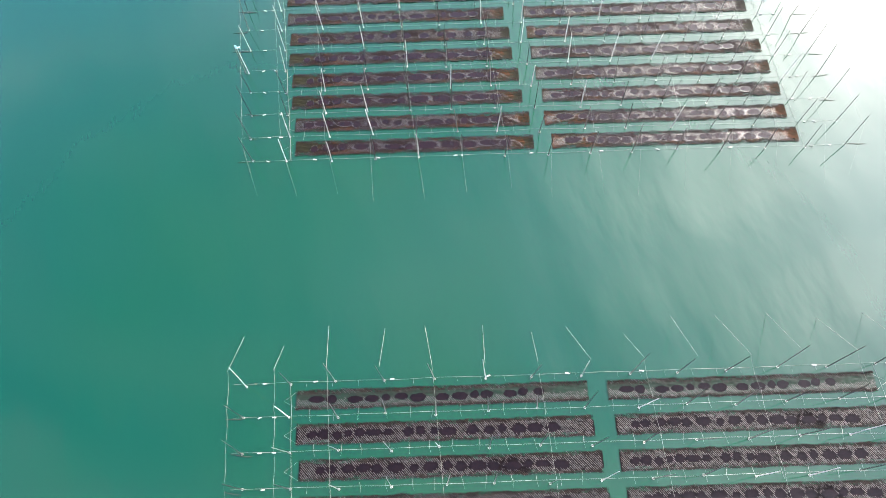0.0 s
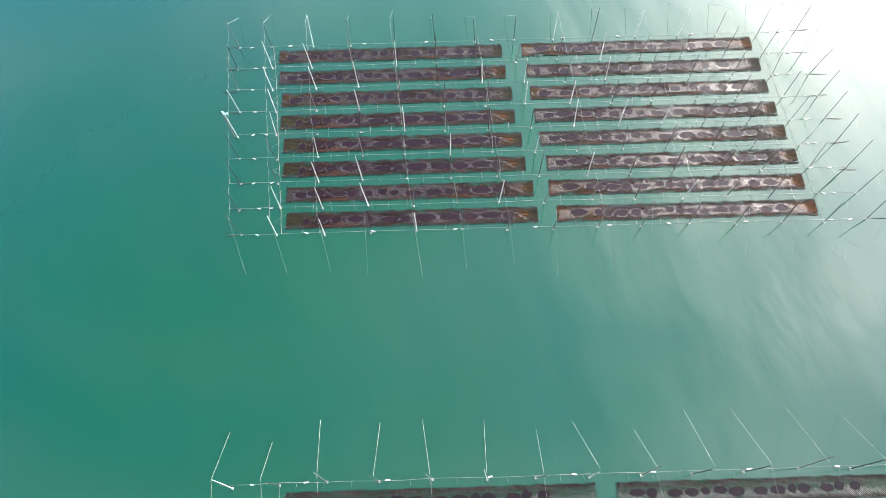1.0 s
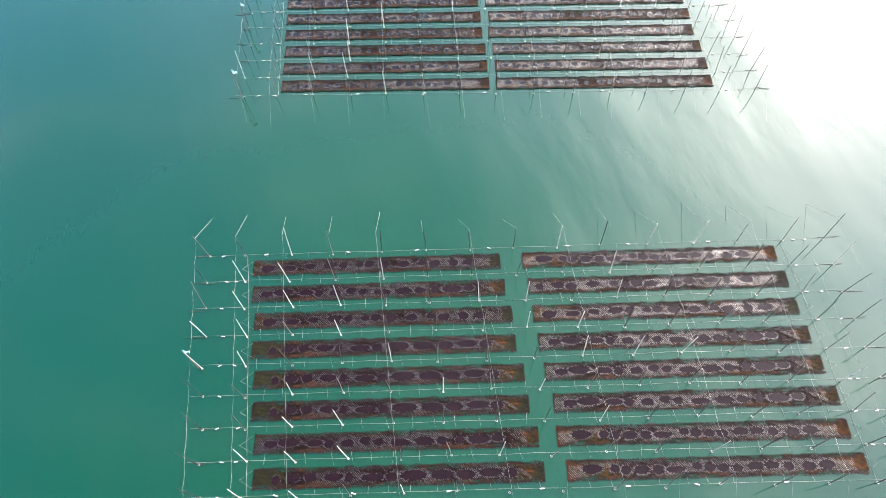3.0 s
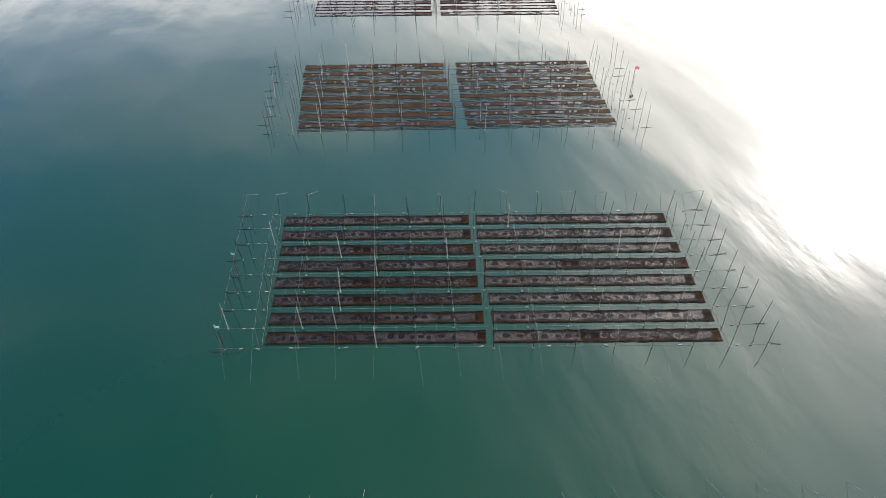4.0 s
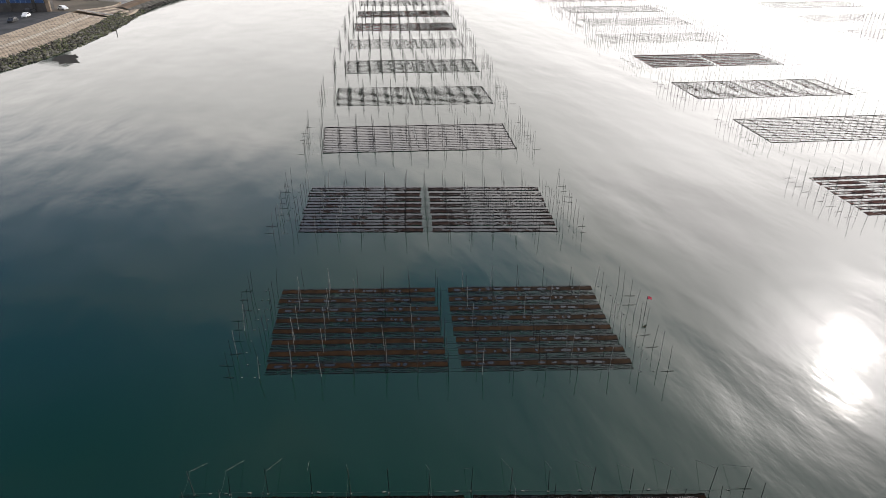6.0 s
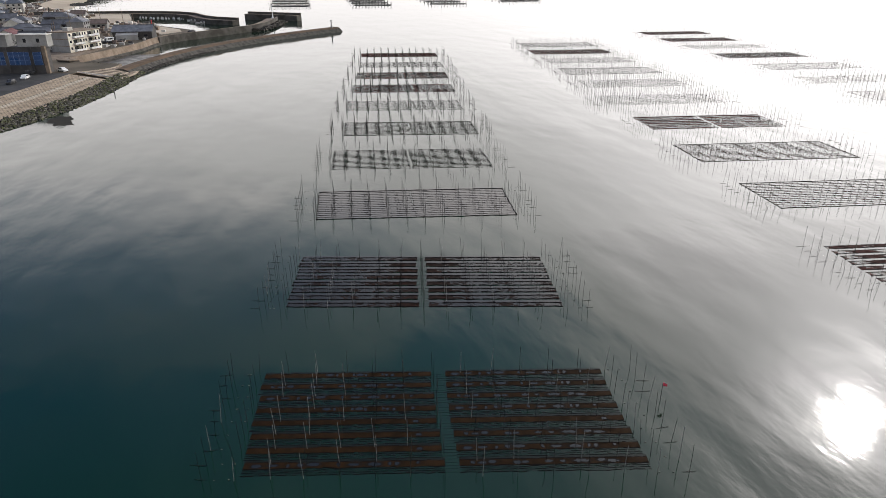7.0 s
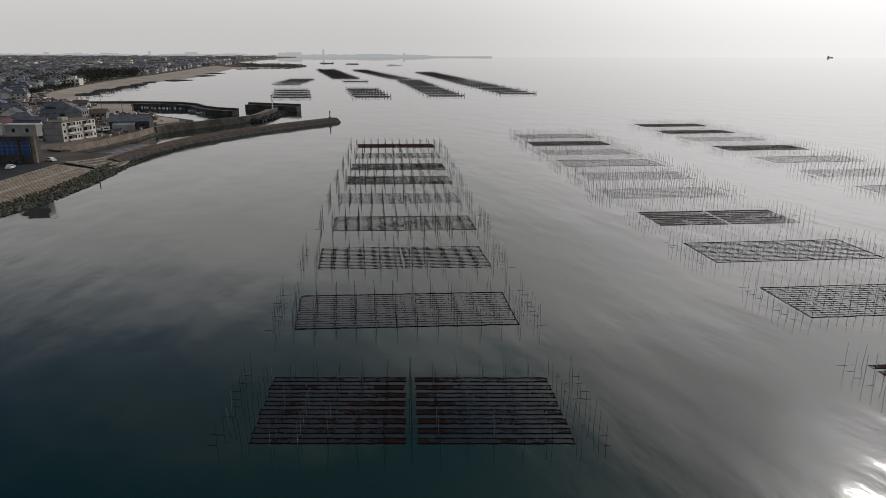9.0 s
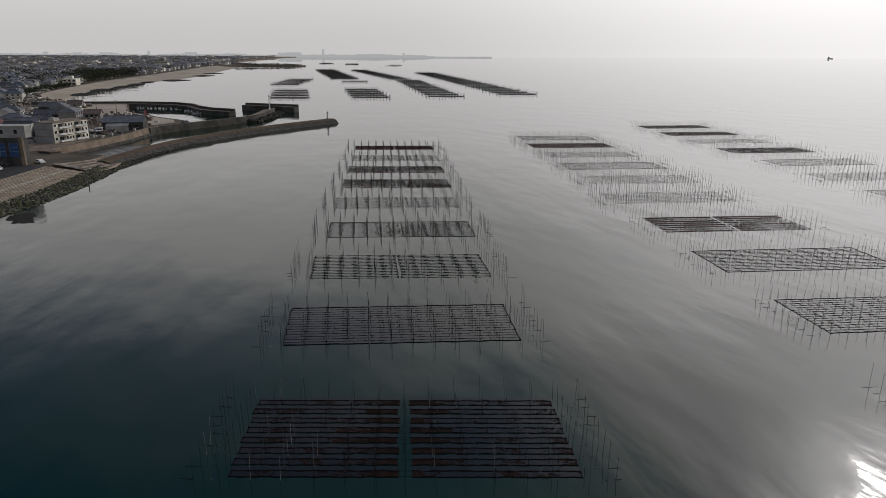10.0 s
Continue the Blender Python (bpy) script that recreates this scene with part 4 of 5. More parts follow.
def make_beach():
    b = Build()
    n = 6
    for k in range(len(BEACH_BACK) - 1):
        for j in range(n):
            def p(i, f):
                (xa, ya), (xb, yb) = BEACH_BACK[i], BEACH_WATER[i]
                return (xa + (xb - xa) * f, ya + (yb - ya) * f, LAND_Z + 0.05 - (LAND_Z + 0.5) * f ** 0.8)
            b.quad(p(k, j / n), p(k, (j + 1) / n), p(k + 1, (j + 1) / n), p(k + 1, j / n))
    tagged(new("beach", b.done("beach", SAND)), "long pale brown sandy beach along the bay", "beach", kind="structure")


make_beach()


def resample(pts, step):
    out, left = [Vector((*pts[0], 0))], step
    for a, b in zip(pts, pts[1:]):
        a, b = Vector((*a, 0)), Vector((*b, 0))
        length, pos = (b - a).length, 0.0
        while length - pos >= left:
            pos += left
            out.append(a + (b - a) * (pos / length))
            left = step
        left -= length - pos
    return out


def smooth_line(pts, step=4.0, rounds=2):
    for _ in range(rounds):
        q = [pts[0]]
        for a, b in zip(pts, pts[1:]):
            q += [(0.75 * a[0] + 0.25 * b[0], 0.75 * a[1] + 0.25 * b[1]), (0.25 * a[0] + 0.75 * b[0], 0.25 * a[1] + 0.75 * b[1])]
        pts = q + [pts[-1]]
    return resample(pts, step)


def sides(line):
    """Unit normals, to the right of the way."""
    out = []
    for k in range(len(line)):
        w = (line[min(k + 1, len(line) - 1)] - line[max(k - 1, 0)]).normalized()
        out.append(Vector((w.y, -w.x, 0)))
    return out


def extruded(line, profile, mats, name, closed_ends=True):
    """A bank or wall: profile is a list of (offset to the right, height) with a material each."""
    b = Build()
    nor = sides(line)
    rows = [[tuple(p + n * o + Vector((0, 0, z))) for p, n in zip(line, nor)] for o, z, _ in profile]
    for r in range(len(rows) - 1):
        strip(b, rows[r], rows[r + 1], profile[r][2])
    if closed_ends:
        b.fan([row[0] for row in rows], 0)
        b.fan([row[-1] for row in reversed(rows)], 0)
    return b.done(name, *mats)


def rock_heap(name, spots, size, mats, label, seed):
    """Loose stones on given (x, y, z) spots, one mesh."""
    rng = random.Random(seed)
    b = Build()
    for x, y, z in spots:
        n = len(b.v)
        s = size * rng.uniform(0.55, 1.35)
        turn = Euler((rng.uniform(-0.5, 0.5), rng.uniform(-0.5, 0.5), rng.uniform(0, 6.3))).to_matrix()
        for dz in (-1, 1):
            for dy in (-1, 1):
                for dx in (-1, 1):
                    c = Vector((dx * rng.uniform(0.6, 1.1), dy * rng.uniform(0.5, 0.9), dz * rng.uniform(0.35, 0.7))) * (0.5 * s)
                    b.v.append(tuple(turn @ c + Vector((x, y, z))))
        pick = rng.random()
        mat = 0 if pick < 0.32 else 1 if pick < (0.42 if y > 285 else 0.55) else 2 if len(mats) > 2 and y < 285 else 0
        for f in ((0, 2, 3, 1), (4, 5, 7, 6), (0, 1, 5, 4), (2, 6, 7, 3), (0, 4, 6, 2), (1, 3, 7, 5)):
            b.f.append(tuple(n + k for k in f))
            b.i.append(mat)
    return tagged(new(name, b.done(name, *mats)), label, "rocks", kind="stuff")


WATERLINE = smooth_line([(-150, 110), (-128, 160), (-117, 188), (-113.3, 202), (-111.6, 217), (-112, 240), (-114, 262), (-117, 285), (-115.0, 311), (-110.5, 336), (-104.5, 368), (-90, 397), (-72, 420), (-61, 434)], 1.0)


def make_riprap():
    rng = random.Random(5)
    spots = []
    nor = sides(WATERLINE)
    for k, (p, n) in enumerate(zip(WATERLINE, nor)):
        pier = p.y > 290
        wide = 6.5
        for _ in range(24 if pier else 20):
            f = rng.uniform(-0.05, 1.25 if pier else 1.0)
            q = p - n * (wide * f) + Vector((0, rng.uniform(-0.6, 0.6), 0))
            spots.append((q.x, q.y, 0.05 + (1.6 if not pier else 1.3) * f * rng.uniform(0.8, 1.15)))
    rock_heap("riprap_rocks", spots, 0.66, (ROCK, ROCK_GREY, ROCK_GREEN), "grey and algae-green riprap boulders along the waterline", 8)


make_riprap()


def make_revetment():
    """Stepped concrete slope between the boulders and the parking strip."""
    top = thing("stepped_revetment", pose(-126, 225, 0), "weathered concrete stepped sea revetment above green boulders", "revetment")
    low = smooth_line([(-143, 130), (-131, 165), (-123.5, 190), (-119, 208), (-117.2, 232), (-118.2, 264)], 3.0)
    high = smooth_line([(-156, 130), (-145, 165), (-138.5, 190), (-136, 210), (-135.3, 235), (-135.2, 268)], 3.0)
    n = min(len(low), len(high))
    low, high = low[:n], high[:n]
    inv = top.matrix_world.inverted()
    steps = 20
    for s in range(steps):
        b = Build()
        z0 = 0.9 + (LAND_Z + 0.25 - 0.9) * s / steps
        z1 = 0.9 + (LAND_Z + 0.25 - 0.9) * (s + 1) / steps
        f0, f1 = s / steps, (s + 1) / steps
        for k in range(n - 1):
            a, c = [inv @ (low[i].lerp(high[i], f0)) for i in (k, k + 1)], [inv @ (low[i].lerp(high[i], f1)) for i in (k, k + 1)]
            a[1] = a[0].lerp(a[1], 0.985)
            c[1] = c[0].lerp(c[1], 0.985)
            up = lambda p, z: (p.x, p.y, z)
            # darker riser faces paint in the shade that sets off each step
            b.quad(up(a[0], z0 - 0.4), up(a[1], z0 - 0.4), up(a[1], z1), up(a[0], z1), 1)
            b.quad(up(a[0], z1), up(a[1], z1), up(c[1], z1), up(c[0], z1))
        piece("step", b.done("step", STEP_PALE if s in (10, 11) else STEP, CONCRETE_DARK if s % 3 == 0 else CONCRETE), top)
    # base under the steps
    b = Build()
    strip(b, [tuple(inv @ p + Vector((0, 0, 0.4))) for p in low], [tuple(inv @ p + Vector((0, 0, 2.9))) for p in high])
    strip(b, [tuple(inv @ (p + Vector((3.5, 0, 0))) + Vector((0, 0, 0.1))) for p in low], [tuple(inv @ p + Vector((0, 0, 1.0))) for p in low])
    b.fan([tuple(inv @ low[-1] + Vector((0, 0, -1))), tuple(inv @ high[-1] + Vector((0, 0, -1))), tuple(inv @ high[-1] + Vector((0, 0, LAND_Z))), tuple(inv @ low[-1] + Vector((0, 0, 0.9)))])
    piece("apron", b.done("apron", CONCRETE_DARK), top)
    # rounded end, where the slope turns into the root of the pier
    b = Build()
    low_end = smooth_line([(-118.2, 263.4), (-116.9, 268), (-116.6, 274), (-117.4, 279), (-119.0, 284)], 1.6)
    high_end = smooth_line([(-135.3, 267.4), (-132.0, 271.2), (-128.5, 274.6), (-126.6, 279), (-126.5, 284)], 1.0)
    rings = 9
    for k in range(len(low_end) - 1):
        def spot(i, f):
            g = i / (len(low_end) - 1) * (len(high_end) - 1)
            h = high_end[int(g)].lerp(high_end[min(int(g) + 1, len(high_end) - 1)], g - int(g))
            p = inv @ low_end[i].lerp(h, f)
            return (p.x, p.y, 0.8 + (LAND_Z - 0.6) * f)
        for r in range(rings):
            b.quad(spot(k, r / rings), spot(k + 1, r / rings), spot(k + 1, (r + 0.93) / rings), spot(k, (r + 0.93) / rings), r % 2)
            b.quad(spot(k, (r + 0.93) / rings), spot(k + 1, (r + 0.93) / rings), spot(k + 1, (r + 1) / rings), spot(k, (r + 1) / rings), 2)
    piece("rounded_end", b.done("rounded_end", STEP, CONCRETE, CONCRETE_DARK), top)
    # ramp kerb
    b = Build()
    b.tube([tuple(inv @ Vector((-135.2, 268.5, LAND_Z + 0.2))), tuple(inv @ Vector((-119, 265.5, 1.2)))], 0.22, 6)
    piece("kerb", b.done("kerb", WALL_PALE), top)


make_revetment()

PIER = smooth_line([(-123.6, 277), (-123.4, 290), (-121.5, 315), (-115.5, 345), (-104, 374), (-90, 398), (-76, 420), (-61.5, 439)], 3.0)
tagged(new("outer_pier", extruded(PIER, [(-4.4, -1.0, 0), (-2.8, 2.1, 1), (-2.2, 2.5, 1), (1.6, 2.6, 1), (3.2, 2.0, 0), (6.0, -0.6, 0)], (ROCK, EARTH), "outer_pier")),
       "long low earth and stone pier curving into the sea", "pier", kind="structure")
MOLE = smooth_line([(-147.2, 374), (-146, 384), (-138, 400), (-124, 424), (-112, 446), (-111, 470), (-113, 499)], 3.0)
# outer faces take the dark concrete, level tops the paler one
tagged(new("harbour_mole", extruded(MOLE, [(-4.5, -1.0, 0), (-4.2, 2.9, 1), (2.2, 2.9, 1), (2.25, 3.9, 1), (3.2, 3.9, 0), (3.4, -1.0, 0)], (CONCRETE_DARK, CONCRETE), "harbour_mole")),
       "concrete harbour mole with a parapet wall", "pier", kind="structure")
rng = random.Random(3)
rock_heap("mole_rubble", [(p.x + o, p.y + rng.uniform(-1, 1), 1.6 - abs(o - 5) * 0.32) for p in MOLE[24:] for o in [rng.uniform(3.5, 9.0) for _ in range(7)]], 1.7, (ROCK, ROCK),
          "dark rubble heaped along the end of the mole", 4)
BREAK = smooth_line([(-300, 540), (-252, 544), (-224, 546), (-184, 537), (-158, 494), (-132, 480)], 4.0, 1)
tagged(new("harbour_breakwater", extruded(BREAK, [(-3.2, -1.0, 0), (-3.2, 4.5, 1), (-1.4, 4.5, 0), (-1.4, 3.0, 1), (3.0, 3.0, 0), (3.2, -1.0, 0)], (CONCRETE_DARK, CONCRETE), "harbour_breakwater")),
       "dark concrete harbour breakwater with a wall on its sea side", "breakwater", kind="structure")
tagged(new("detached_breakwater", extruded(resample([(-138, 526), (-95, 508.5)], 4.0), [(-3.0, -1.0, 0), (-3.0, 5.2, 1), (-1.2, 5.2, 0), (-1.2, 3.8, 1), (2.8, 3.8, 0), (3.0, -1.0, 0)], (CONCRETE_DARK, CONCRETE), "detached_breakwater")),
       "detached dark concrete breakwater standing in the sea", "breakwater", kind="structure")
tagged(new("seawall", extruded([Vector((*p, 0)) for p in SEAWALL], [(-0.6, 2.0, 1), (-0.6, 3.9, 1), (0.1, 3.9, 1), (0.9, 1.2, 0), (1.6, 0.9, 0), (1.8, -1.0, 0)], (CONCRETE_DARK, CONCRETE), "seawall")),
       "sloping concrete seawall above the narrow canal", "seawall", kind="structure")
# dark flat reefs off the beach, and a small dark patch near the boulders
def reef(c, a, b, label, seed, z=0.35):
    m = Build()
    r = random.Random(seed)
    n, rings = 28, (0.0, 0.45, 0.8, 1.0)

    def p(k, f):
        q = 2 * math.pi * k / n
        g = f * (1 + 0.55 * wob(math.cos(q) * 2 + 3, seed + math.sin(q)) + 0.25 * wob(k % n, seed + 7, 1.3))
        return (c[0] + g * (a[0] * math.cos(q) + b[0] * math.sin(q)), c[1] + g * (a[1] * math.cos(q) + b[1] * math.sin(q)), z * (1.0 - 1.6 * f ** 3) + 0.12 * z * wob(k % n + 5 * f, seed + 3))
    for f0, f1 in zip(rings, rings[1:]):
        for k in range(n):
            m.quad(p(k, f0), p(k, f1), p(k + 1, f1), p(k + 1, f0))
    tagged(new("reef", m.done("reef", ROCK_WET)), label, "reef", "reefs")


REEFS = (((-342, 696), (6, 13), (-11, 22)), ((-360, 773), (4, 16), (-10, 22)), ((-366, 835), (2, 16), (-11, 25)), ((-374, 896), (6, 11), (-8, 18)),
         ((-384, 954), (6, 8), (-7, 17)), ((-371, 1017), (15, 10), (-9, 24)), ((-390, 1196), (16, 14), (-7, 21)), ((-412, 1311), (12, 16), (-6, 19)))
for k, (c, a, b) in enumerate(REEFS):
    reef(c, (1.3 * a[0], 1.3 * a[1]), (1.3 * b[0], 1.3 * b[1]), "low dark wet reef reaching from the beach into the sea", k, 1.0)
# low dark patch shaped like a small reef
reef((-107.2, 201.0), (4.6, -7.5), (3.2, 1.6), "small dark patch barely above the water", 40, 0.09)


def culvert():
    top = thing("culvert", pose(-152.5, 296.5, 0, 0, 0, -25), "dark concrete culvert block at the canal end", "culvert")
    b = Build()
    b.box(-3.5, 3.5, -2.0, 2.5, -1.0, 3.3)
    b.box(-3.9, 3.9, -2.3, 2.8, 3.3, 3.7, 1)
    piece("block", b.done("block", CONCRETE_DARK, CONCRETE), top)
    b = Build()
    # black slab on the face paints in the dark of an opening
    b.box(-2.4, 2.4, -2.2, -1.9, -0.6, 2.4)
    piece("mouth", b.done("mouth", PAINT_DARK), top)


culvert()
slab("quay_ground", [(-236, 470), (-205, 446), (-176, 404), (-152, 398), (-146, 412), (-152, 426), (-170, 443), (-203, 481), (-213, 505), (-229, 540), (-262, 548), (-262, 520)], LAND_Z + 0.04, LAND_Z - 0.3, SAND, SAND,
     "pale sandy quay ground beside the harbour", "quay")
slab("canal_mud", [(-143, 292), (-129, 290), (-127, 312), (-131, 338), (-146, 336), (-149, 318)], 0.06, -0.8, MUD, MUD, "brown mud flat in the shallow end of the canal", "mud")


def parking():
    b = Build()
    b.box(-162, -136.2, 205, 266, LAND_Z - 0.2, LAND_Z + 0.03)
    tagged(new("parking_road", b.done("parking_road", ASPHALT)), "dark asphalt parking strip behind the revetment", "road", kind="structure")
    b = Build()
    b.box(-175, -156, 300, 340, LAND_Z - 0.2, LAND_Z + 0.03)
    tagged(new("yard", b.done("yard", CONCRETE)), "pale concrete yard by the seawall", "yard", kind="structure")


parking()


# ---- buildings ----
def window_row(parent, x0, x1, y, z0, z1, count, fill=0.55, mat=None, face=-1):
    w = (x1 - x0) / count
    for k in range(count):
        b = Build()
        a = x0 + w * (k + 0.5 - fill / 2)
        b.box(a, a + w * fill, y - 0.05, y + 0.06, z0, z1)
        win = piece("window", b.done("window", mat or GLASS_DARK), parent)
        f = Build()
        f.box(a - 0.08, a + w * fill + 0.08, y - 0.1 if face < 0 else y, y if face < 0 else y + 0.1, z0 - 0.12, z0)
        piece("sill", f.done("sill", WALL_PALE), win)


def blue_building():
    top = thing("blue_panel_building", pose(-163.6, 266, LAND_Z), "dark concrete building with blue panels and pale rooftop blocks", "building")
    b = Build()
    b.box(-22, 18.6, 0.4, 5.4, -0.3, 9.4)
    b.box(18.6, 19.9, -0.1, 0.9, -0.3, 9.8, 1)
    piece("body", b.done("body", WALL_DARK, CONCRETE), top)
    for x0, x1 in ((-21.5, -9.6), (-8.6, 4.6), (6.0, 13.6), (15.0, 18.0)):
        b = Build()
        b.box(x0, x1, 0.1, 0.45, 3.0, 7.6)
        panel = piece("blue_panel", b.done("blue_panel", PANEL_BLUE), top)
        f = Build()
        n = max(int((x1 - x0) / 1.6), 1)
        for k in range(n + 1):
            x = x0 + (x1 - x0) * k / n
            f.box(x - 0.06, x + 0.06, 0.0, 0.12, 3.0, 7.6)
        for z in (4.8, 6.3):
            f.box(x0, x1, 0.02, 0.1, z - 0.07, z + 0.07)
        piece("mullions", f.done("mullions", FRAME_BLUE), panel)
    for x in (-9.1, 5.3, 14.3):
        b = Build()
        b.box(x - 0.5, x + 0.5, -0.25, 0.5, -0.3, 9.5)
        piece("column", b.done("column", WALL_DARK), top)
    for x0, x1 in ((-20, -6.5), (-4.0, 6.0), (9.6, 20.6)):
        b = Build()
        b.box(x0, x1, 1.2, 5, 9.4, 13.4)
        b.box(x0 - 0.3, x1 + 0.3, 0.9, 5.3, 13.4, 13.65, 1)
        block = piece("rooftop_block", b.done("rooftop_block", WALL_GREY, WALL_PALE), top)
        window_row(block, x0 + 0.5, x1 - 0.8, 1.18, 10.8, 12.2, 2, 0.22)


def apartment():
    turn = math.degrees(math.atan2(0.957, 0.29)) - 90
    top = thing("apartment_block", pose(-164.5, 323, LAND_Z, 0, 0, turn), "three-storey cream apartment block with white balconies", "building")
    b = Build()
    b.box(-10, 0, 0, 19, -0.2, 8.5)
    b.box(-10.3, 0.5, -0.3, 19.3, 8.5, 8.8, 1)
    for z in (2.8, 5.7):
        b.box(-10.06, 0.06, -0.05, 19.05, z - 0.12, z + 0.12, 1)
    piece("body", b.done("body", WALL_GREY, CONCRETE), top)
    b = Build()
    b.box(0.0, 0.25, 0.0, 19.0, 0.0, 8.5)
    piece("front_wall", b.done("front_wall", WALL_CREAM), top)
    for floor in range(3):
        z = 0.3 + floor * 2.85
        for y0, y1 in ((0.5, 1.6), (8.3, 9.1), (9.7, 10.5), (17.6, 18.5)):
            g = Build()
            g.box(0.22, 0.30, y0, y1, z + 0.9, z + 2.0)
            win = piece("window", g.done("window", GLASS_DARK), top)
            g = Build()
            g.box(0.25, 0.42, y0 - 0.1, y1 + 0.1, z + 0.8, z + 0.9)
            piece("sill", g.done("sill", PAINT_WHITE), win)
        for y0, y1 in ((2.2, 7.8), (11.1, 16.9)):
            for q in (0.08, 0.54):
                g = Build()
                g.box(0.22, 0.30, y0 + (y1 - y0) * q, y0 + (y1 - y0) * (q + 0.38), z + 0.1, z + 2.15)
                piece("balcony_door", g.done("balcony_door", GLASS_DARK), top)
            g = Build()
            g.box(0.3, 1.7, y0, y1, z - 0.15, z)
            slab_part = piece("balcony", g.done("balcony", CONCRETE), top)
            g = Build()
            g.box(1.6, 1.7, y0, y1, z + 0.12, z + 0.95)
            g.box(0.3, 1.6, y0, y0 + 0.1, z, z + 0.95)
            g.box(0.3, 1.6, y1 - 0.1, y1, z, z + 0.95)
            piece("parapet", g.done("parapet", PAINT_WHITE), slab_part)
            g = Build()
            g.box(0.3, 1.6, 0.5 * (y0 + y1) - 0.08, 0.5 * (y0 + y1) + 0.08, z, z + 2.5)
            piece("divider", g.done("divider", WALL_CREAM), slab_part)
    b = Build()
    b.box(-7, -4, 5, 8, 8.8, 10.2)
    piece("roof_tank", b.done("roof_tank", WALL_PALE), top)


def house_parts(w, d, h, ridge, roof_mat, wall_mat, hip=False):
    b = Build()
    b.box(-w / 2, w / 2, -d / 2, d / 2, -0.3, h)
    if not hip:
        for s in (-1, 1):
            b.tri((s * w / 2, -s * d / 2, h), (s * w / 2, s * d / 2, h), (s * w / 2, 0, h + ridge))
    wall = b.done("wall", wall_mat)
    r = Build()
    e, i = 0.6, (w * 0.28 if hip else -0.4)
    for s in (-1, 1):
        r.quad((-w / 2 - e, s * (d / 2 + e), h - 0.15), (w / 2 + e, s * (d / 2 + e), h - 0.15), (w / 2 - i, 0, h + ridge + 0.12), (-w / 2 + i, 0, h + ridge + 0.12))
        r.quad((-w / 2 - e, s * (d / 2 + e), h - 0.38), (w / 2 + e, s * (d / 2 + e), h - 0.38), (w / 2 + e, s * (d / 2 + e), h - 0.15), (-w / 2 - e, s * (d / 2 + e), h - 0.15))
        if hip:
            r.tri((s * (w / 2 + e), -(d / 2 + e), h - 0.15), (s * (w / 2 + e), d / 2 + e, h - 0.15), (s * (w / 2 - i), 0, h + ridge + 0.12))
    r.tube([(-w / 2 + i, 0, h + ridge + 0.15), (w / 2 - i, 0, h + ridge + 0.15)], 0.18, 5)
    return wall, r.done("roof", roof_mat)


HOUSE_KINDS = []
for k, (w, d, h, ridge, roof, wall, hip) in enumerate(((11, 8, 5.4, 2.2, ROOF_DARK, WALL_PALE, False), (12, 9, 5.6, 2.0, ROOF_DARK, WALL_GREY, True), (9, 7, 3.2, 1.9, ROOF_BROWN, WALL_GREY, False),
                                                      (13, 9, 5.8, 2.4, ROOF_BLUE, WALL_PALE, True), (14, 8, 3.4, 2.2, ROOF_DARK, WALL_DARK, False), (10, 8, 5.5, 2.1, ROOF_RED, WALL_PALE, False),
                                                      (10, 9, 6.5, 0.6, ROOF_BROWN, WALL_PALE, True))):
    HOUSE_KINDS.append((w, d, h, house_parts(w, d, h, ridge, roof, wall, hip)))
HOUSE_WORDS = ["two-storey house with pale walls and a dark gable roof", "grey two-storey house with a dark hipped roof", "small grey house with a brown gable roof",
               "pale house with a blue-grey hipped roof", "low dark wooden shed with a tiled roof", "pale two-storey house with a dull red roof", "pale cube-shaped house with a nearly flat roof"]


def house(kind, x, y, turn):
    w, d, h, (wall, roof) = HOUSE_KINDS[kind]
    top = thing("house", pose(x, y, LAND_Z, 0, 0, turn), HOUSE_WORDS[kind], "house", "town houses")
    piece("wall", wall, top)
    piece("roof", roof, top)
    for s in (-1, 1):
        for z in ((1.0, 2.3), (3.7, 4.9))[: 1 if h < 4 else 2]:
            for k in (-1, 0, 1):
                b = Build()
                b.box(k * w / 3.4 - 0.7, k * w / 3.4 + 0.7, s * d / 2 - 0.05, s * d / 2 + 0.05, *z)
                piece("window", b.done("window", GLASS_DARK), top)
    return top


blue_building()
apartment()


def shed(x, y, w, d, h, ridge, turn, roof, wall, label):
    top = thing("harbour_shed", pose(x, y, LAND_Z, 0, 0, turn), label, "shed")
    a, b = house_parts(w, d, h, ridge, roof, wall)
    piece("wall", a, top)
    piece("roof", b, top)
    window_row(top, -w / 2 + 1, w / 2 - 1, -d / 2, 1.2, 2.4, 4, 0.4)
    c = Build()
    c.quad((-w / 2 + 2, -d / 2 - 3.2, h * 0.62), (w / 6, -d / 2 - 3.2, h * 0.62), (w / 6, -d / 2, h * 0.85), (-w / 2 + 2, -d / 2, h * 0.85))
    c.box(-w / 2 + 2, w / 6, -d / 2 - 3.2, -d / 2 - 3.0, -0.2, h * 0.62)
    piece("lean_to", c.done("lean_to", WALL_GREY), top)


shed(-159, 380, 19, 13, 4.2, 2.4, 12, ROOF_DARK, WALL_DARK, "large dark gabled harbour shed beside the seawall")
shed(-178, 346, 12, 8, 3.6, 2.0, 25, ROOF_DARK, WALL_GREY, "grey workshop with a dark gable roof")
shed(-189, 366, 15, 9, 3.8, 2.3, 14, ROOF_DARK, WALL_GREY, "grey boat store with a dark gable roof")


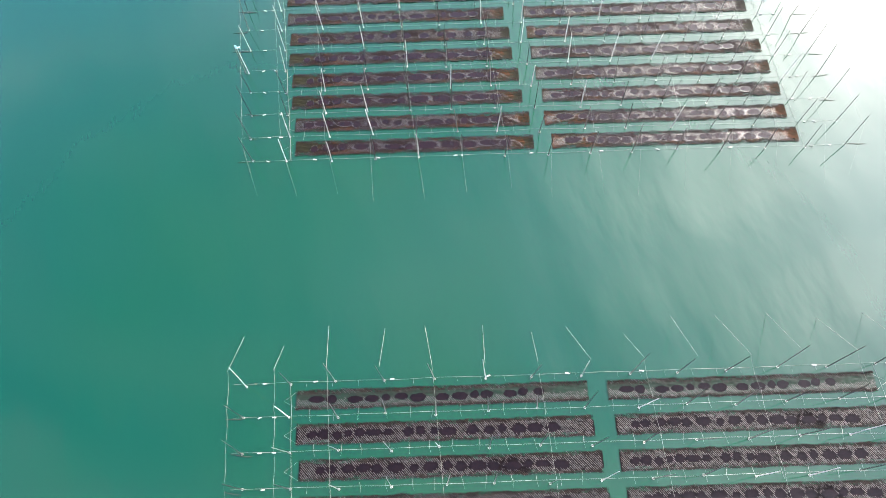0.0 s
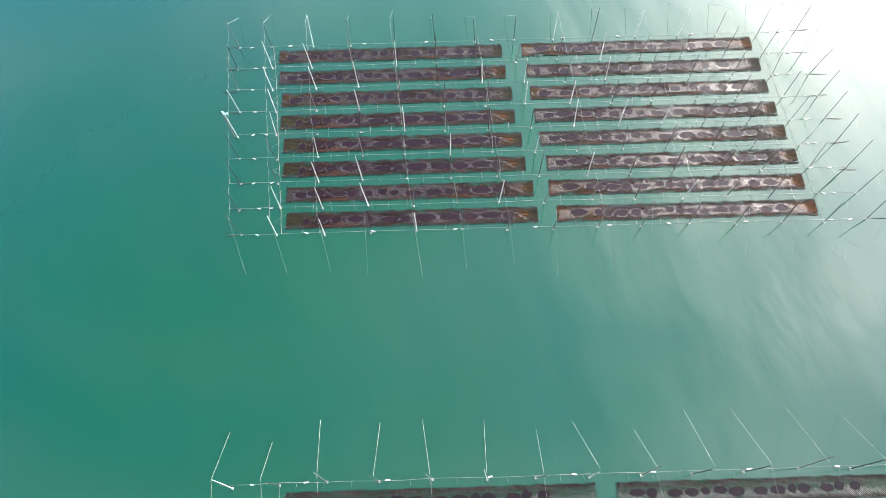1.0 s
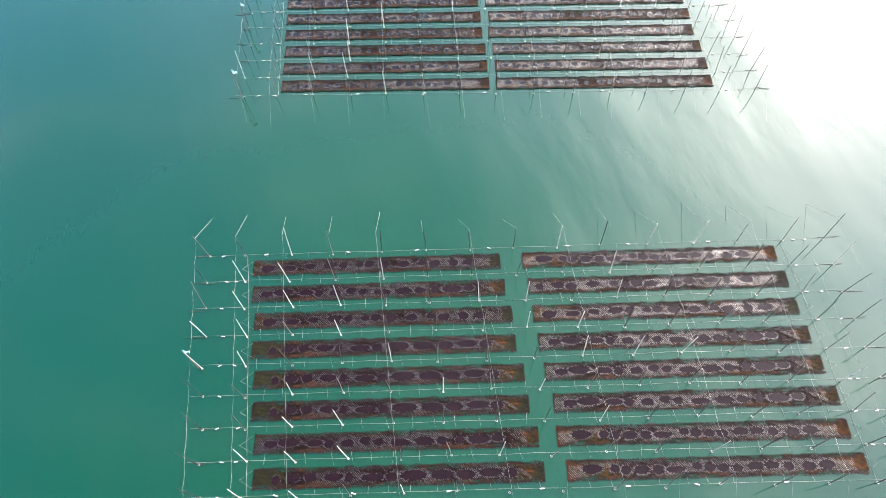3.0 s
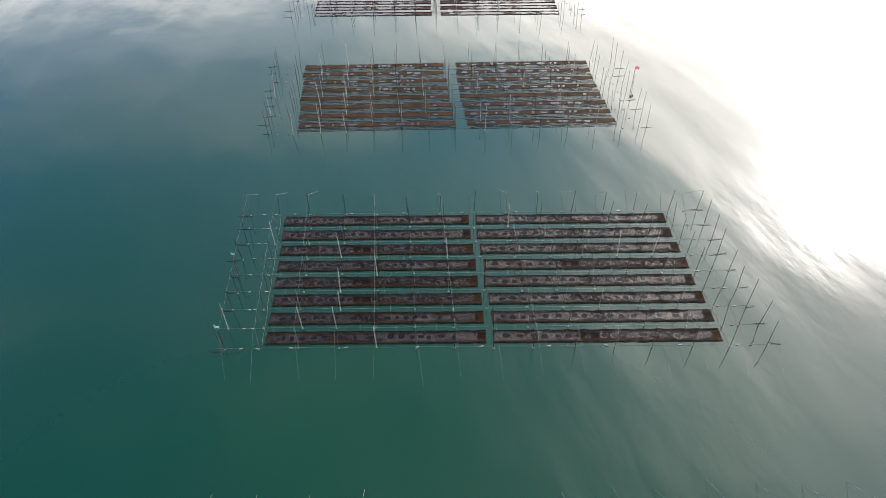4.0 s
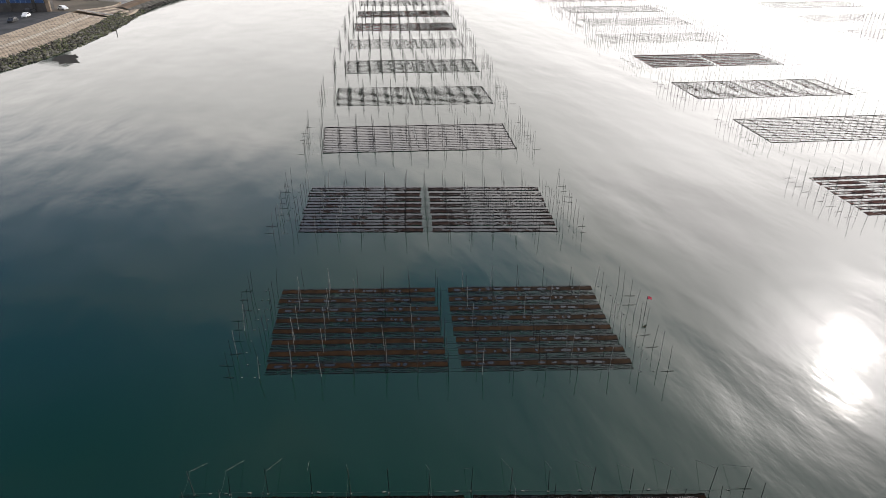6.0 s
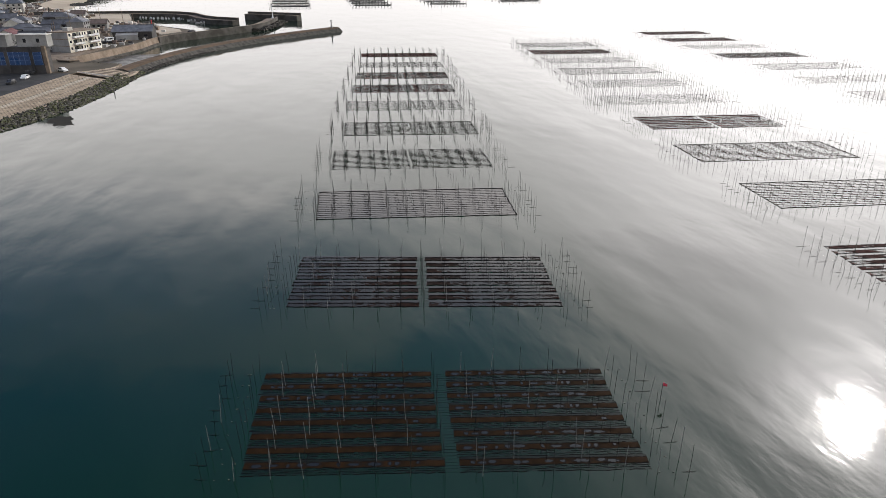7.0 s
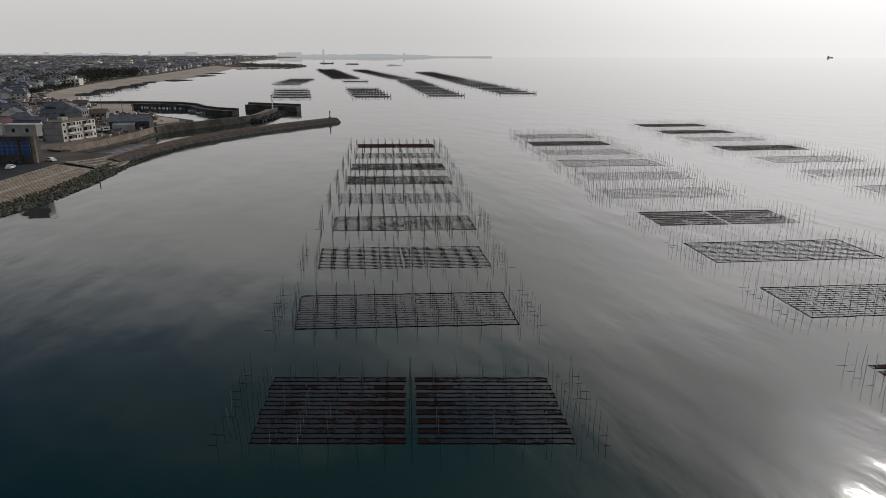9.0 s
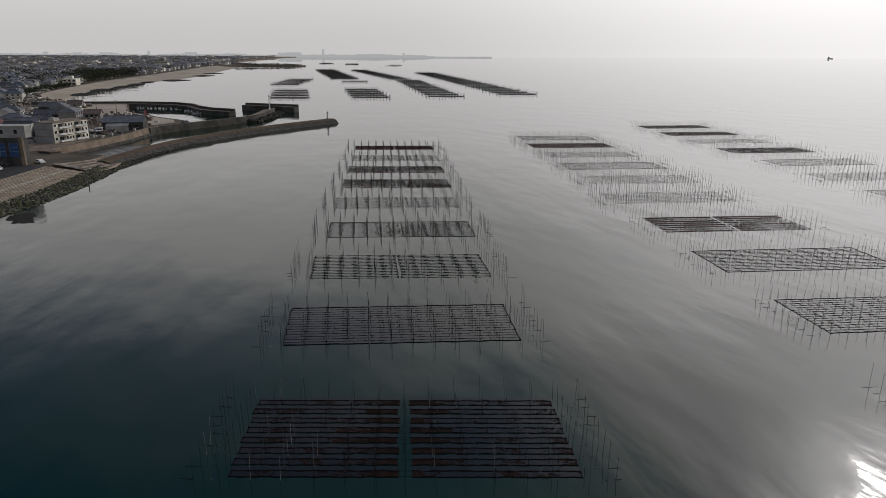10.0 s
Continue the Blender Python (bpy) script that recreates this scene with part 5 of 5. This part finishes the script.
EXTRA = ((5, -206, 350, 100), (0, -197, 359, 20), (1, -215, 380, 14), (4, -213, 396, 14), (1, -207, 419, 100), (4, -224, 428, 14), (2, -202, 434, 14), (1, -246, 428, 14),
         (0, -263, 447, 14), (4, -252, 482, 14), (2, -250, 508, 14), (1, -232, 455, 104))
for k, x, y, turn in EXTRA:
    house(k, x, y, turn)
BANK = smooth_line([(-330, 566), (-290, 512), (-262, 470), (-238, 436)], 4.0)
tagged(new("embankment_road", extruded(BANK, [(-4.5, 2.4, 0), (-2.6, 4.0, 1), (2.6, 4.0, 1), (4.5, 2.4, 0)], (EARTH, CONCRETE), "embankment_road")), "tan embankment road running down to the beach", "road", kind="structure")


def near_town():
    r = random.Random(17)
    made = 0
    for gy in np.arange(215, 760, 14.0):
        for gx in np.arange(-520, -160, 13.5):
            x, y = gx + r.uniform(-3, 3) + 0.12 * (gy - 300), gy + r.uniform(-3, 3)
            edge = np.interp(y, (215, 345, 372, 430, 530, 600, 680, 760), (-182, -186, -198, -240, -300, -345, -385, -415))
            if x > edge or x < -0.74 * (y - 20) - 25 or r.random() < 0.22:
                continue
            if -200 < x < -135 and 240 < y < 335:
                continue
            if any(abs(x - e[1]) < 12 and abs(y - e[2]) < 11 for e in EXTRA) or any((x - p.x) ** 2 + (y - p.y) ** 2 < 130 for p in BANK):
                continue
            house(r.choices(range(7), (5, 5, 3, 3, 3, 1, 2))[0], x, y, r.choice((0, 90)) + 14 + r.uniform(-8, 8))
            made += 1
    return made


near_town()


# light grey roofs, raised further in the colour for distance haze
FAR_ROOF = material("pale_grey_roof_tile", (0.33, 0.33, 0.335), (0.14, 0.14, 0.145), rough=0.8, scale=0.02, fine=0.2)


# brown roofs lightened in the colour, imitating distance haze
FAR_BROWN = material("hazed_brown_roof_tile", (0.22, 0.18, 0.155), (0.15, 0.125, 0.11), rough=0.8, scale=0.02, fine=0.2)


def far_town():
    r = random.Random(23)
    walls, roofs = Build(), Build()
    for gy in np.arange(760, 4300, 24):
        step = 22 if gy < 2000 else 34
        back = np.interp(gy, [p[1] for p in BEACH_BACK], [p[0] for p in BEACH_BACK]) if gy < 1850 else np.interp(gy, (1850, 2080, 2320, 2720, 3300, 4300), (-580, -560, -680, -800, -880, -940))
        for gx in np.arange(back - 26, -0.71 * gy - 20, -step):
            if r.random() < 0.25:
                continue
            x, y = gx + r.uniform(-6, 6), gy + r.uniform(-7, 7)
            w, d, h = r.uniform(9, 15), r.uniform(8, 11), r.choice((3.4, 5.6, 5.8, 6.2))
            if r.random() < 0.03 and gy > 1200:
                w, d, h = r.uniform(18, 36), r.uniform(12, 18), r.uniform(7, 11)
            z = LAND_Z
            tone = r.randrange(3)
            walls.box(x - w / 2, x + w / 2, y - d / 2, y + d / 2, z, z + h, tone)
            if h > 7:
                roofs.box(x - w / 2 - 0.3, x + w / 2 + 0.3, y - d / 2 - 0.3, y + d / 2 + 0.3, z + h, z + h + 0.6, 3)
                continue
            t = r.randrange(3)
            e, g = 0.6, r.uniform(1.6, 2.6)
            i = r.choice((0, w * 0.28))
            for s in (-1, 1):
                roofs.quad((x - w / 2 - e, y + s * (d / 2 + e), z + h - 0.1), (x + w / 2 + e, y + s * (d / 2 + e), z + h - 0.1), (x + w / 2 - i, y, z + h + g), (x - w / 2 + i, y, z + h + g), t)
                roofs.tri((x + s * (w / 2 + e), y - d / 2 - e, z + h - 0.1), (x + s * (w / 2 + e), y + d / 2 + e, z + h - 0.1), (x + s * (w / 2 - i), y, z + h + g), t)
    tagged(new("far_town_walls", walls.done("far_town_walls", WALL_PALE, WALL_GREY, WALL_CREAM)), "dense far town of low pale and grey houses", "houses", kind="stuff")
    tagged(new("far_town_roofs", roofs.done("far_town_roofs", FAR_ROOF, FAR_BROWN, FAR_ROOF, CONCRETE)), "dark and brown tiled roofs of the far town", "roofs", kind="stuff")


far_town()


def tower_block(x, y, w, d, h, mat, label):
    top = thing("tower_block", pose(x, y, LAND_Z), label, "building", "far blocks")
    b = Build()
    b.box(-w / 2, w / 2, -d / 2, d / 2, -0.5, h)
    b.box(-w / 6, w / 6, -d / 4, d / 4, h, h + 3, 0)
    piece("body", b.done("body", mat), top)
    floors = max(int(h / 3.2), 2)
    for k in range(floors):
        b = Build()
        z = 1.0 + k * (h - 1) / floors
        n = max(int(w / 4), 3)
        for j in range(n):
            x0 = -w / 2 + w * (j + 0.2) / n
            b.box(x0, x0 + 0.6 * w / n, -d / 2 - 0.06, -d / 2 + 0.05, z, z + 1.6)
        piece("window_band", b.done("window_band", GLASS_DARK), top)


tower_block(-414, 820, 15, 9, 7.5, WALL_CREAM, "white two-storey building behind the beach")
tower_block(-424, 826, 8, 8, 4.5, WALL_PALE, "low white annexe beside the beach building")
tower_block(-805, 1610, 46, 14, 8, WALL_CREAM, "long white school-like building among the trees")
tower_block(-768, 1615, 15, 12, 13, WALL_CREAM, "white block at the end of the long building")
# far blocks use the pale wall so their colour stands in for haze
for x, y, w, h in ((-960, 2500, 18, 14), (-1250, 1900, 24, 13), (-820, 1700, 20, 11)):
    tower_block(x, y, w, 16, h, WALL_PALE, "far pale apartment block above the town")


def woods():
    """Clumps of small leaves on short trunks."""
    r = random.Random(31)
    b = Build()

    def tree(x, y, h, leaves, size):
        b.tube([(x, y, LAND_Z - 0.3), (x + r.uniform(-0.4, 0.4), y, LAND_Z + h * 0.55)], [0.25, 0.1], 4, 1)
        lobes = [(x + r.gauss(0, h * 0.22), y + r.gauss(0, h * 0.22), LAND_Z + h * r.uniform(0.4, 0.9), h * r.uniform(0.14, 0.26)) for _ in range(6)]
        for _ in range(leaves):
            lx, ly, lz, lr = r.choice(lobes)
            c = Vector((lx + r.gauss(0, lr), ly + r.gauss(0, lr), lz + r.gauss(0, lr * 0.7)))
            q = [c + Vector((r.uniform(-1, 1), r.uniform(-1, 1), r.uniform(-0.8, 0.8))) * size for _ in range(3)]
            b.tri(*[tuple(v) for v in q], 2 if y > 1130 else 0)

    for _ in range(520):
        y = r.uniform(880, 1130)
        back = np.interp(y, [p[1] for p in BEACH_BACK], [p[0] for p in BEACH_BACK])
        x = back - 8 - r.random() ** 1.2 * 120
        if x > -0.515 * (y - 27):
            tree(x, y, r.uniform(8, 14), 60, 1.1)
    # scrub on the bank behind the near end of the beach
    for _ in range(90):
        y = r.uniform(640, 800)
        back = np.interp(y, [p[1] for p in BEACH_BACK], [p[0] for p in BEACH_BACK])
        tree(back - 3 - r.random() * 16, y, r.uniform(2.5, 5.5), 90, 0.6)
    for _ in range(900):
        y = r.uniform(780, 3300)
        back = np.interp(y, [p[1] for p in BEACH_BACK], [p[0] for p in BEACH_BACK]) if y < 1850 else -600 - (y - 1850) * 0.2
        x = r.uniform(-0.7 * y, back - 15)
        for _ in range(r.randint(1, 4)):
            tree(x + r.gauss(0, 9), y + r.gauss(0, 9), r.uniform(6, 12), 34, 1.3)
    # low trees on the far spit
    for _ in range(110):
        f = r.random()
        tree(-540 + 170 * f + r.gauss(0, 5), 1925 + 22 * f + r.gauss(0, 6), r.uniform(4, 8) * (1.1 - 0.7 * f), 26, 1.4)
    for _ in range(120):
        y = r.uniform(230, 740)
        edge = np.interp(y, (215, 345, 372, 430, 530, 600, 680, 760), (-182, -186, -198, -240, -300, -345, -385, -415))
        x = edge - r.random() * (0.68 * y + edge + 40)
        tree(x, y, r.uniform(3, 7), 120, 0.5)
    tagged(new("trees", b.done("trees", LEAF, BARK, LEAF_HAZED)), "dark evergreen trees among the houses and behind the beach", "trees", kind="stuff")


woods()


def clutter():
    """Garden walls, small sheds, tanks and piles between the houses and on the yards."""
    r = random.Random(91)
    b = Build()
    for _ in range(3200):
        y = r.uniform(215, 760)
        edge = np.interp(y, (215, 345, 372, 430, 530, 600, 680, 760), (-182, -186, -198, -226, -262, -340, -380, -410))
        x = edge + 8 - r.random() ** 1.4 * 150
        if -200 < x < -140 and 240 < y < 300:
            continue
        w, d, h = r.choice(((1.2, 1.0, 1.2), (2.6, 1.8, 2.1), (6.0, 0.25, 1.5), (0.25, 7.0, 1.4), (3.4, 2.4, 1.3), (0.8, 0.8, 2.6), (0.9, 0.7, 0.9), (4.0, 1.7, 1.4)))
        b.box(x, x + w, y, y + d, LAND_Z - 0.1, LAND_Z + h * r.uniform(0.7, 1.2), r.randrange(5))
    for _ in range(130):
        x, y = r.uniform(-206, -152), r.uniform(392, 470)
        if x + 0.55 * (y - 400) > -150 or x < -0.72 * (y - 400) - 176 - 20:
            continue
        w = r.uniform(0.6, 3.0)
        b.box(x, x + w, y, y + r.uniform(0.6, 2.0), LAND_Z - 0.1, LAND_Z + r.uniform(0.4, 1.6), r.randrange(5))
    for _ in range(40):
        x, y = r.uniform(-176, -150), r.uniform(340, 372)
        b.box(x, x + r.uniform(0.6, 2.6), y, y + r.uniform(0.6, 2.0), LAND_Z - 0.1, LAND_Z + r.uniform(0.4, 1.5), r.randrange(5))
    tagged(new("yard_clutter", b.done("yard_clutter", WALL_PALE, WALL_GREY, WALL_DARK, ROOF_BROWN, CONCRETE)), "garden walls, small sheds and piled gear between houses", "clutter", kind="stuff")


clutter()


# ---- small things on the shore ----
def car(x, y, turn, paint, label):
    top = thing("car", pose(x, y, LAND_Z + 0.03, 0, 0, turn), label, "car", "parked cars")
    b = Build()
    side = [(-2.1, 0.3), (-2.1, 0.85), (-1.3, 1.0), (-0.75, 1.48), (0.9, 1.5), (1.6, 1.0), (2.1, 0.9), (2.15, 0.3)]
    left, right = [(px, 0.85 - (0.12 if pz > 1.1 else 0), pz) for px, pz in side], [(px, -0.85 + (0.12 if pz > 1.1 else 0), pz) for px, pz in side]
    for k in range(len(side)):
        j = (k + 1) % len(side)
        b.quad(left[k], left[j], right[j], right[k])
    b.fan(left[::-1])
    b.fan(right)
    piece("body", b.done("body", paint), top)
    g = Build()
    for s in (-1, 1):
        g.quad((-1.0, s * 0.84, 1.05), (1.35, s * 0.84, 1.05), (0.85, s * 0.77, 1.42), (-0.7, s * 0.77, 1.42))
    g.quad((1.64, -0.7, 1.02), (1.64, 0.7, 1.02), (0.98, 0.66, 1.46), (0.98, -0.66, 1.46))
    piece("windows", g.done("windows", GLASS_DARK), top)
    for px in (-1.35, 1.35):
        for s in (-1, 1):
            w = Build()
            w.tube([(px, s * 0.7, 0.31), (px, s * 0.9, 0.31)], 0.31, 10)
            piece("wheel", w.done("wheel", TYRE), top)


car(-146.2, 254, 100, PAINT_WHITE, "white van-like car parked on dark asphalt")
car(-145.6, 244.5, 95, PAINT_DARK, "black and white car parked on dark asphalt")
car(-141.2, 270, 150, PAINT_WHITE, "white car parked beside the revetment")
car(-150.5, 264.2, 170, PAINT_DARK, "dark car parked at the blue building")
car(-139.0, 408.0, 60, PAINT_DARK, "dark van parked at the foot of the mole")


def boat(x, y, turn, hull, label, size=1.0, z=0.0):
    top = thing("fishing_boat", pose(x, y, z, 0, 0, turn) @ Matrix.Diagonal((size, size, 0.75 * size, 1)), label, "boat", "moored boats")
    b = Build()
    ring0 = [(-4.2, -1.0, -0.3), (2.5, -1.0, -0.3), (4.2, 0, -0.2), (2.5, 1.0, -0.3), (-4.2, 1.0, -0.3)]
    ring1 = [(-4.4, -1.3, 0.9), (2.6, -1.35, 1.0), (5.0, 0, 1.5), (2.6, 1.35, 1.0), (-4.4, 1.3, 0.9)]
    ring2 = [(-4.2, -1.1, 0.7), (2.5, -1.15, 0.75), (4.4, 0, 1.0), (2.5, 1.15, 0.75), (-4.2, 1.1, 0.7)]
    for k in range(5):
        j = (k + 1) % 5
        b.quad(ring0[k], ring0[j], ring1[j], ring1[k])
        b.quad(ring1[k], ring1[j], ring2[j], ring2[k])
    b.fan(ring2)
    b.fan(ring0[::-1])
    piece("hull", b.done("hull", hull), top)
    c = Build()
    c.box(-2.4, 0.2, -0.8, 0.8, 0.7, 2.4)
    c.box(-2.6, 0.4, -0.95, 0.95, 2.4, 2.55)
    cabin = piece("cabin", c.done("cabin", PAINT_WHITE), top)
    g = Build()
    g.box(0.18, 0.24, -0.65, 0.65, 1.6, 2.2)
    for s in (-1, 1):
        g.box(-2.0, -0.2, s * 0.8 - 0.03, s * 0.8 + 0.03, 1.6, 2.2)
    piece("cabin_windows", g.done("cabin_windows", GLASS_DARK), cabin)
    m = Build()
    m.tube([(-3.0, 0, 0.7), (-3.0, 0, 3.4)], 0.05, 5)
    piece("mast", m.done("mast", PAINT_WHITE), top)


boat(-162, 360.5, 37, PAINT_DARK, "dark workboat laid up on the yard by the seawall", 1.25, LAND_Z + 0.3)
rng = random.Random(77)
for k in range(19):
    f = k / 18
    boat(-222 + 40 * f + rng.uniform(-1.5, 1.5), 540 - 11 * f + rng.uniform(-1, 1), -70 + rng.uniform(-8, 8), PAINT_WHITE, "small white fishing boat moored under the breakwater", rng.uniform(0.4, 0.55))
for k in range(10):
    f = k / 9
    boat(-176 + 16 * f + rng.uniform(-1, 1), 517 - 22 * f + rng.uniform(-1, 1), -150 + rng.uniform(-10, 10), rng.choice((PAINT_WHITE, WALL_GREY)), "grey and white workboat moored in the harbour", rng.uniform(0.6, 0.8))
for k in range(4):
    boat(-196 + 11 * k, 466 - 7 * k, 130 + rng.uniform(-15, 15), rng.choice((PAINT_WHITE, PAINT_RED, WALL_GREY)), "workboat lying at the harbour quay", 1.1)


def utility_pole(x, y, h=11.0):
    top = thing("utility_pole", pose(x, y, LAND_Z, 0, 0, random.uniform(0, 180)), "grey concrete utility pole with a cross arm", "utility pole", "utility poles")
    b = Build()
    b.tube([(0, 0, -0.3), (0, 0, h)], [0.19, 0.12], 7)
    piece("mast", b.done("mast", CONCRETE), top)
    b = Build()
    b.box(-0.9, 0.9, -0.06, 0.06, h - 0.8, h - 0.65)
    piece("cross_arm", b.done("cross_arm", WALL_DARK), top)


random.seed(4)
for x, y in ((-176, 335), (-186, 352), (-200, 380), (-206, 408), (-214, 440), (-225, 470), (-232, 500), (-172, 412), (-185, 428), (-240, 330), (-250, 372), (-262, 410), (-280, 450), (-300, 500), (-330, 560)):
    utility_pole(x, y, random.uniform(9, 12))


def light_tower(x, y, z, h, mat, label):
    top = thing("harbour_light", pose(x, y, z), label, "harbour light")
    b = Build()
    b.tube([(0, 0, -0.1), (0, 0, 0.6), (0, 0, 0.61), (0, 0, h - 1.2), (0, 0, h - 1.15), (0, 0, h - 1.0)], [0.9, 0.9, 0.38, 0.28, 0.7, 0.7], 10)
    piece("mast", b.done("mast", mat), top)
    b = Build()
    b.tube([(0, 0, h - 1.0), (0, 0, h - 0.3), (0, 0, h)], [0.3, 0.32, 0.08], 8)
    piece("lantern", b.done("lantern", GLASS_DARK), top)


light_tower(-113, 497.5, 2.9, 9.5, PAINT_WHITE, "slim white harbour light at the end of the mole")
light_tower(-64, 434.5, 2.5, 4.5, WALL_GREY, "small grey light post at the end of the pier")
light_tower(-169.4, 430, LAND_Z, 6.0, PAINT_RED, "red painted post on the harbour quay")
b = Build()
b.tube([(-110.2, 241.6, -0.5), (-110.3, 241.6, 1.7)], [0.16, 0.13], 7)
tagged(new("marker_post", b.done("marker_post", WALL_DARK)), "dark marker post standing in the water by the boulders", "post")


# ---- flags on the racks ----
def flag(x, y, h, cloth, label, size=1.0):
    top = thing("marker_flag", pose(x, y, 0), label, "flag")
    b = Build()
    b.tube([(0, 0, -0.5), (0.02, 0, h)], [0.035, 0.025], 6)
    piece("staff", b.done("staff", POLE_GREY), top)
    b = Build()
    n = 5
    for k in range(n):
        for z in range(3):
            p = [(0.03 + 0.16 * kk * size, 0.07 * math.sin(kk * 1.4 + zz), h - 0.02 - 0.2 * zz * size - 0.03 * kk) for kk, zz in ((k, z), (k + 1, z), (k + 1, z + 1), (k, z + 1))]
            b.quad(*p)
    piece("cloth", b.done("cloth", cloth), top)


flag(20.3, 70.7, 2.2, FLAG_PINK, "small red-pink flag on a thin staff", 0.6)
flag(-20.7, 4.9, 3.3, FLAG_PALE, "pale cyan rag flag tied to an outer pole", 0.5)
flag(-21.3, 28.9, 3.4, FLAG_PALE, "pale torn flag tied to an outer pole", 0.5)
flag(-22.0, 37.4, 3.0, FLAG_PALE, "pale rag flag tied to an outer pole", 0.4)


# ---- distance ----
# the far shore gives off a flat grey glow that imitates haze
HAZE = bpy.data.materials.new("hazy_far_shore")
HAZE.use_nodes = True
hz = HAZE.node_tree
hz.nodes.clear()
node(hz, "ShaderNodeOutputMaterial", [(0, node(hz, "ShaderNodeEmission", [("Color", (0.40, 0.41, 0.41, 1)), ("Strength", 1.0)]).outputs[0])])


def far_shore():
    b = Build()
    xs = list(np.arange(-3300, 391, 15))

    def top(x):
        f = 1 if x < -150 else max(0.25, 1 - (x + 150) / 250)
        return 3 + f * (14 + 10 * wob(x, 3, 0.004) + 5 * wob(x, 5, 0.03))
    for a, c in zip(xs, xs[1:]):
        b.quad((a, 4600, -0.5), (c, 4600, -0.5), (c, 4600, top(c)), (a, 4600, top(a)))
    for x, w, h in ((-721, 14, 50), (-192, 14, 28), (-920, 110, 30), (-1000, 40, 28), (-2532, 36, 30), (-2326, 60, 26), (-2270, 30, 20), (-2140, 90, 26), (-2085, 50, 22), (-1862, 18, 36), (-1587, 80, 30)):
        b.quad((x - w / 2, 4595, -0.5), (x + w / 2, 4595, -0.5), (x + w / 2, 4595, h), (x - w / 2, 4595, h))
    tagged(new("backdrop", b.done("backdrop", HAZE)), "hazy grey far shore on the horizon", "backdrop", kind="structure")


far_shore()


def ship():
    top = thing("cargo_ship", pose(2700, 4680, 0, 0, 0, 4) @ Matrix.Scale(0.7, 4), "far grey cargo ship in haze", "ship")
    b = Build()
    b.quad((-24, -4, -0.5), (26, -4, -0.5), (30, -4, 7), (-26, -4, 6))
    b.quad((26, -4, -0.5), (26, 4, -0.5), (30, 4, 7), (30, -4, 7))
    b.quad((-26, -4, 6), (30, -4, 7), (30, 4, 7), (-26, 4, 6))
    b.quad((-24, 4, -0.5), (-26, 4, 6), (30, 4, 7), (26, 4, -0.5))
    b.quad((-24, -4, -0.5), (-26, -4, 6), (-26, 4, 6), (-24, 4, -0.5))
    # white paint lifts hull and bridge to the pale tone haze would give
    piece("hull", b.done("hull", PAINT_WHITE), top)
    b = Build()
    b.box(-22, -10, -3.5, 3.5, 6, 17)
    b.box(-18, -15, -1, 1, 17, 21)
    piece("bridge", b.done("bridge", PAINT_WHITE), top)


ship()
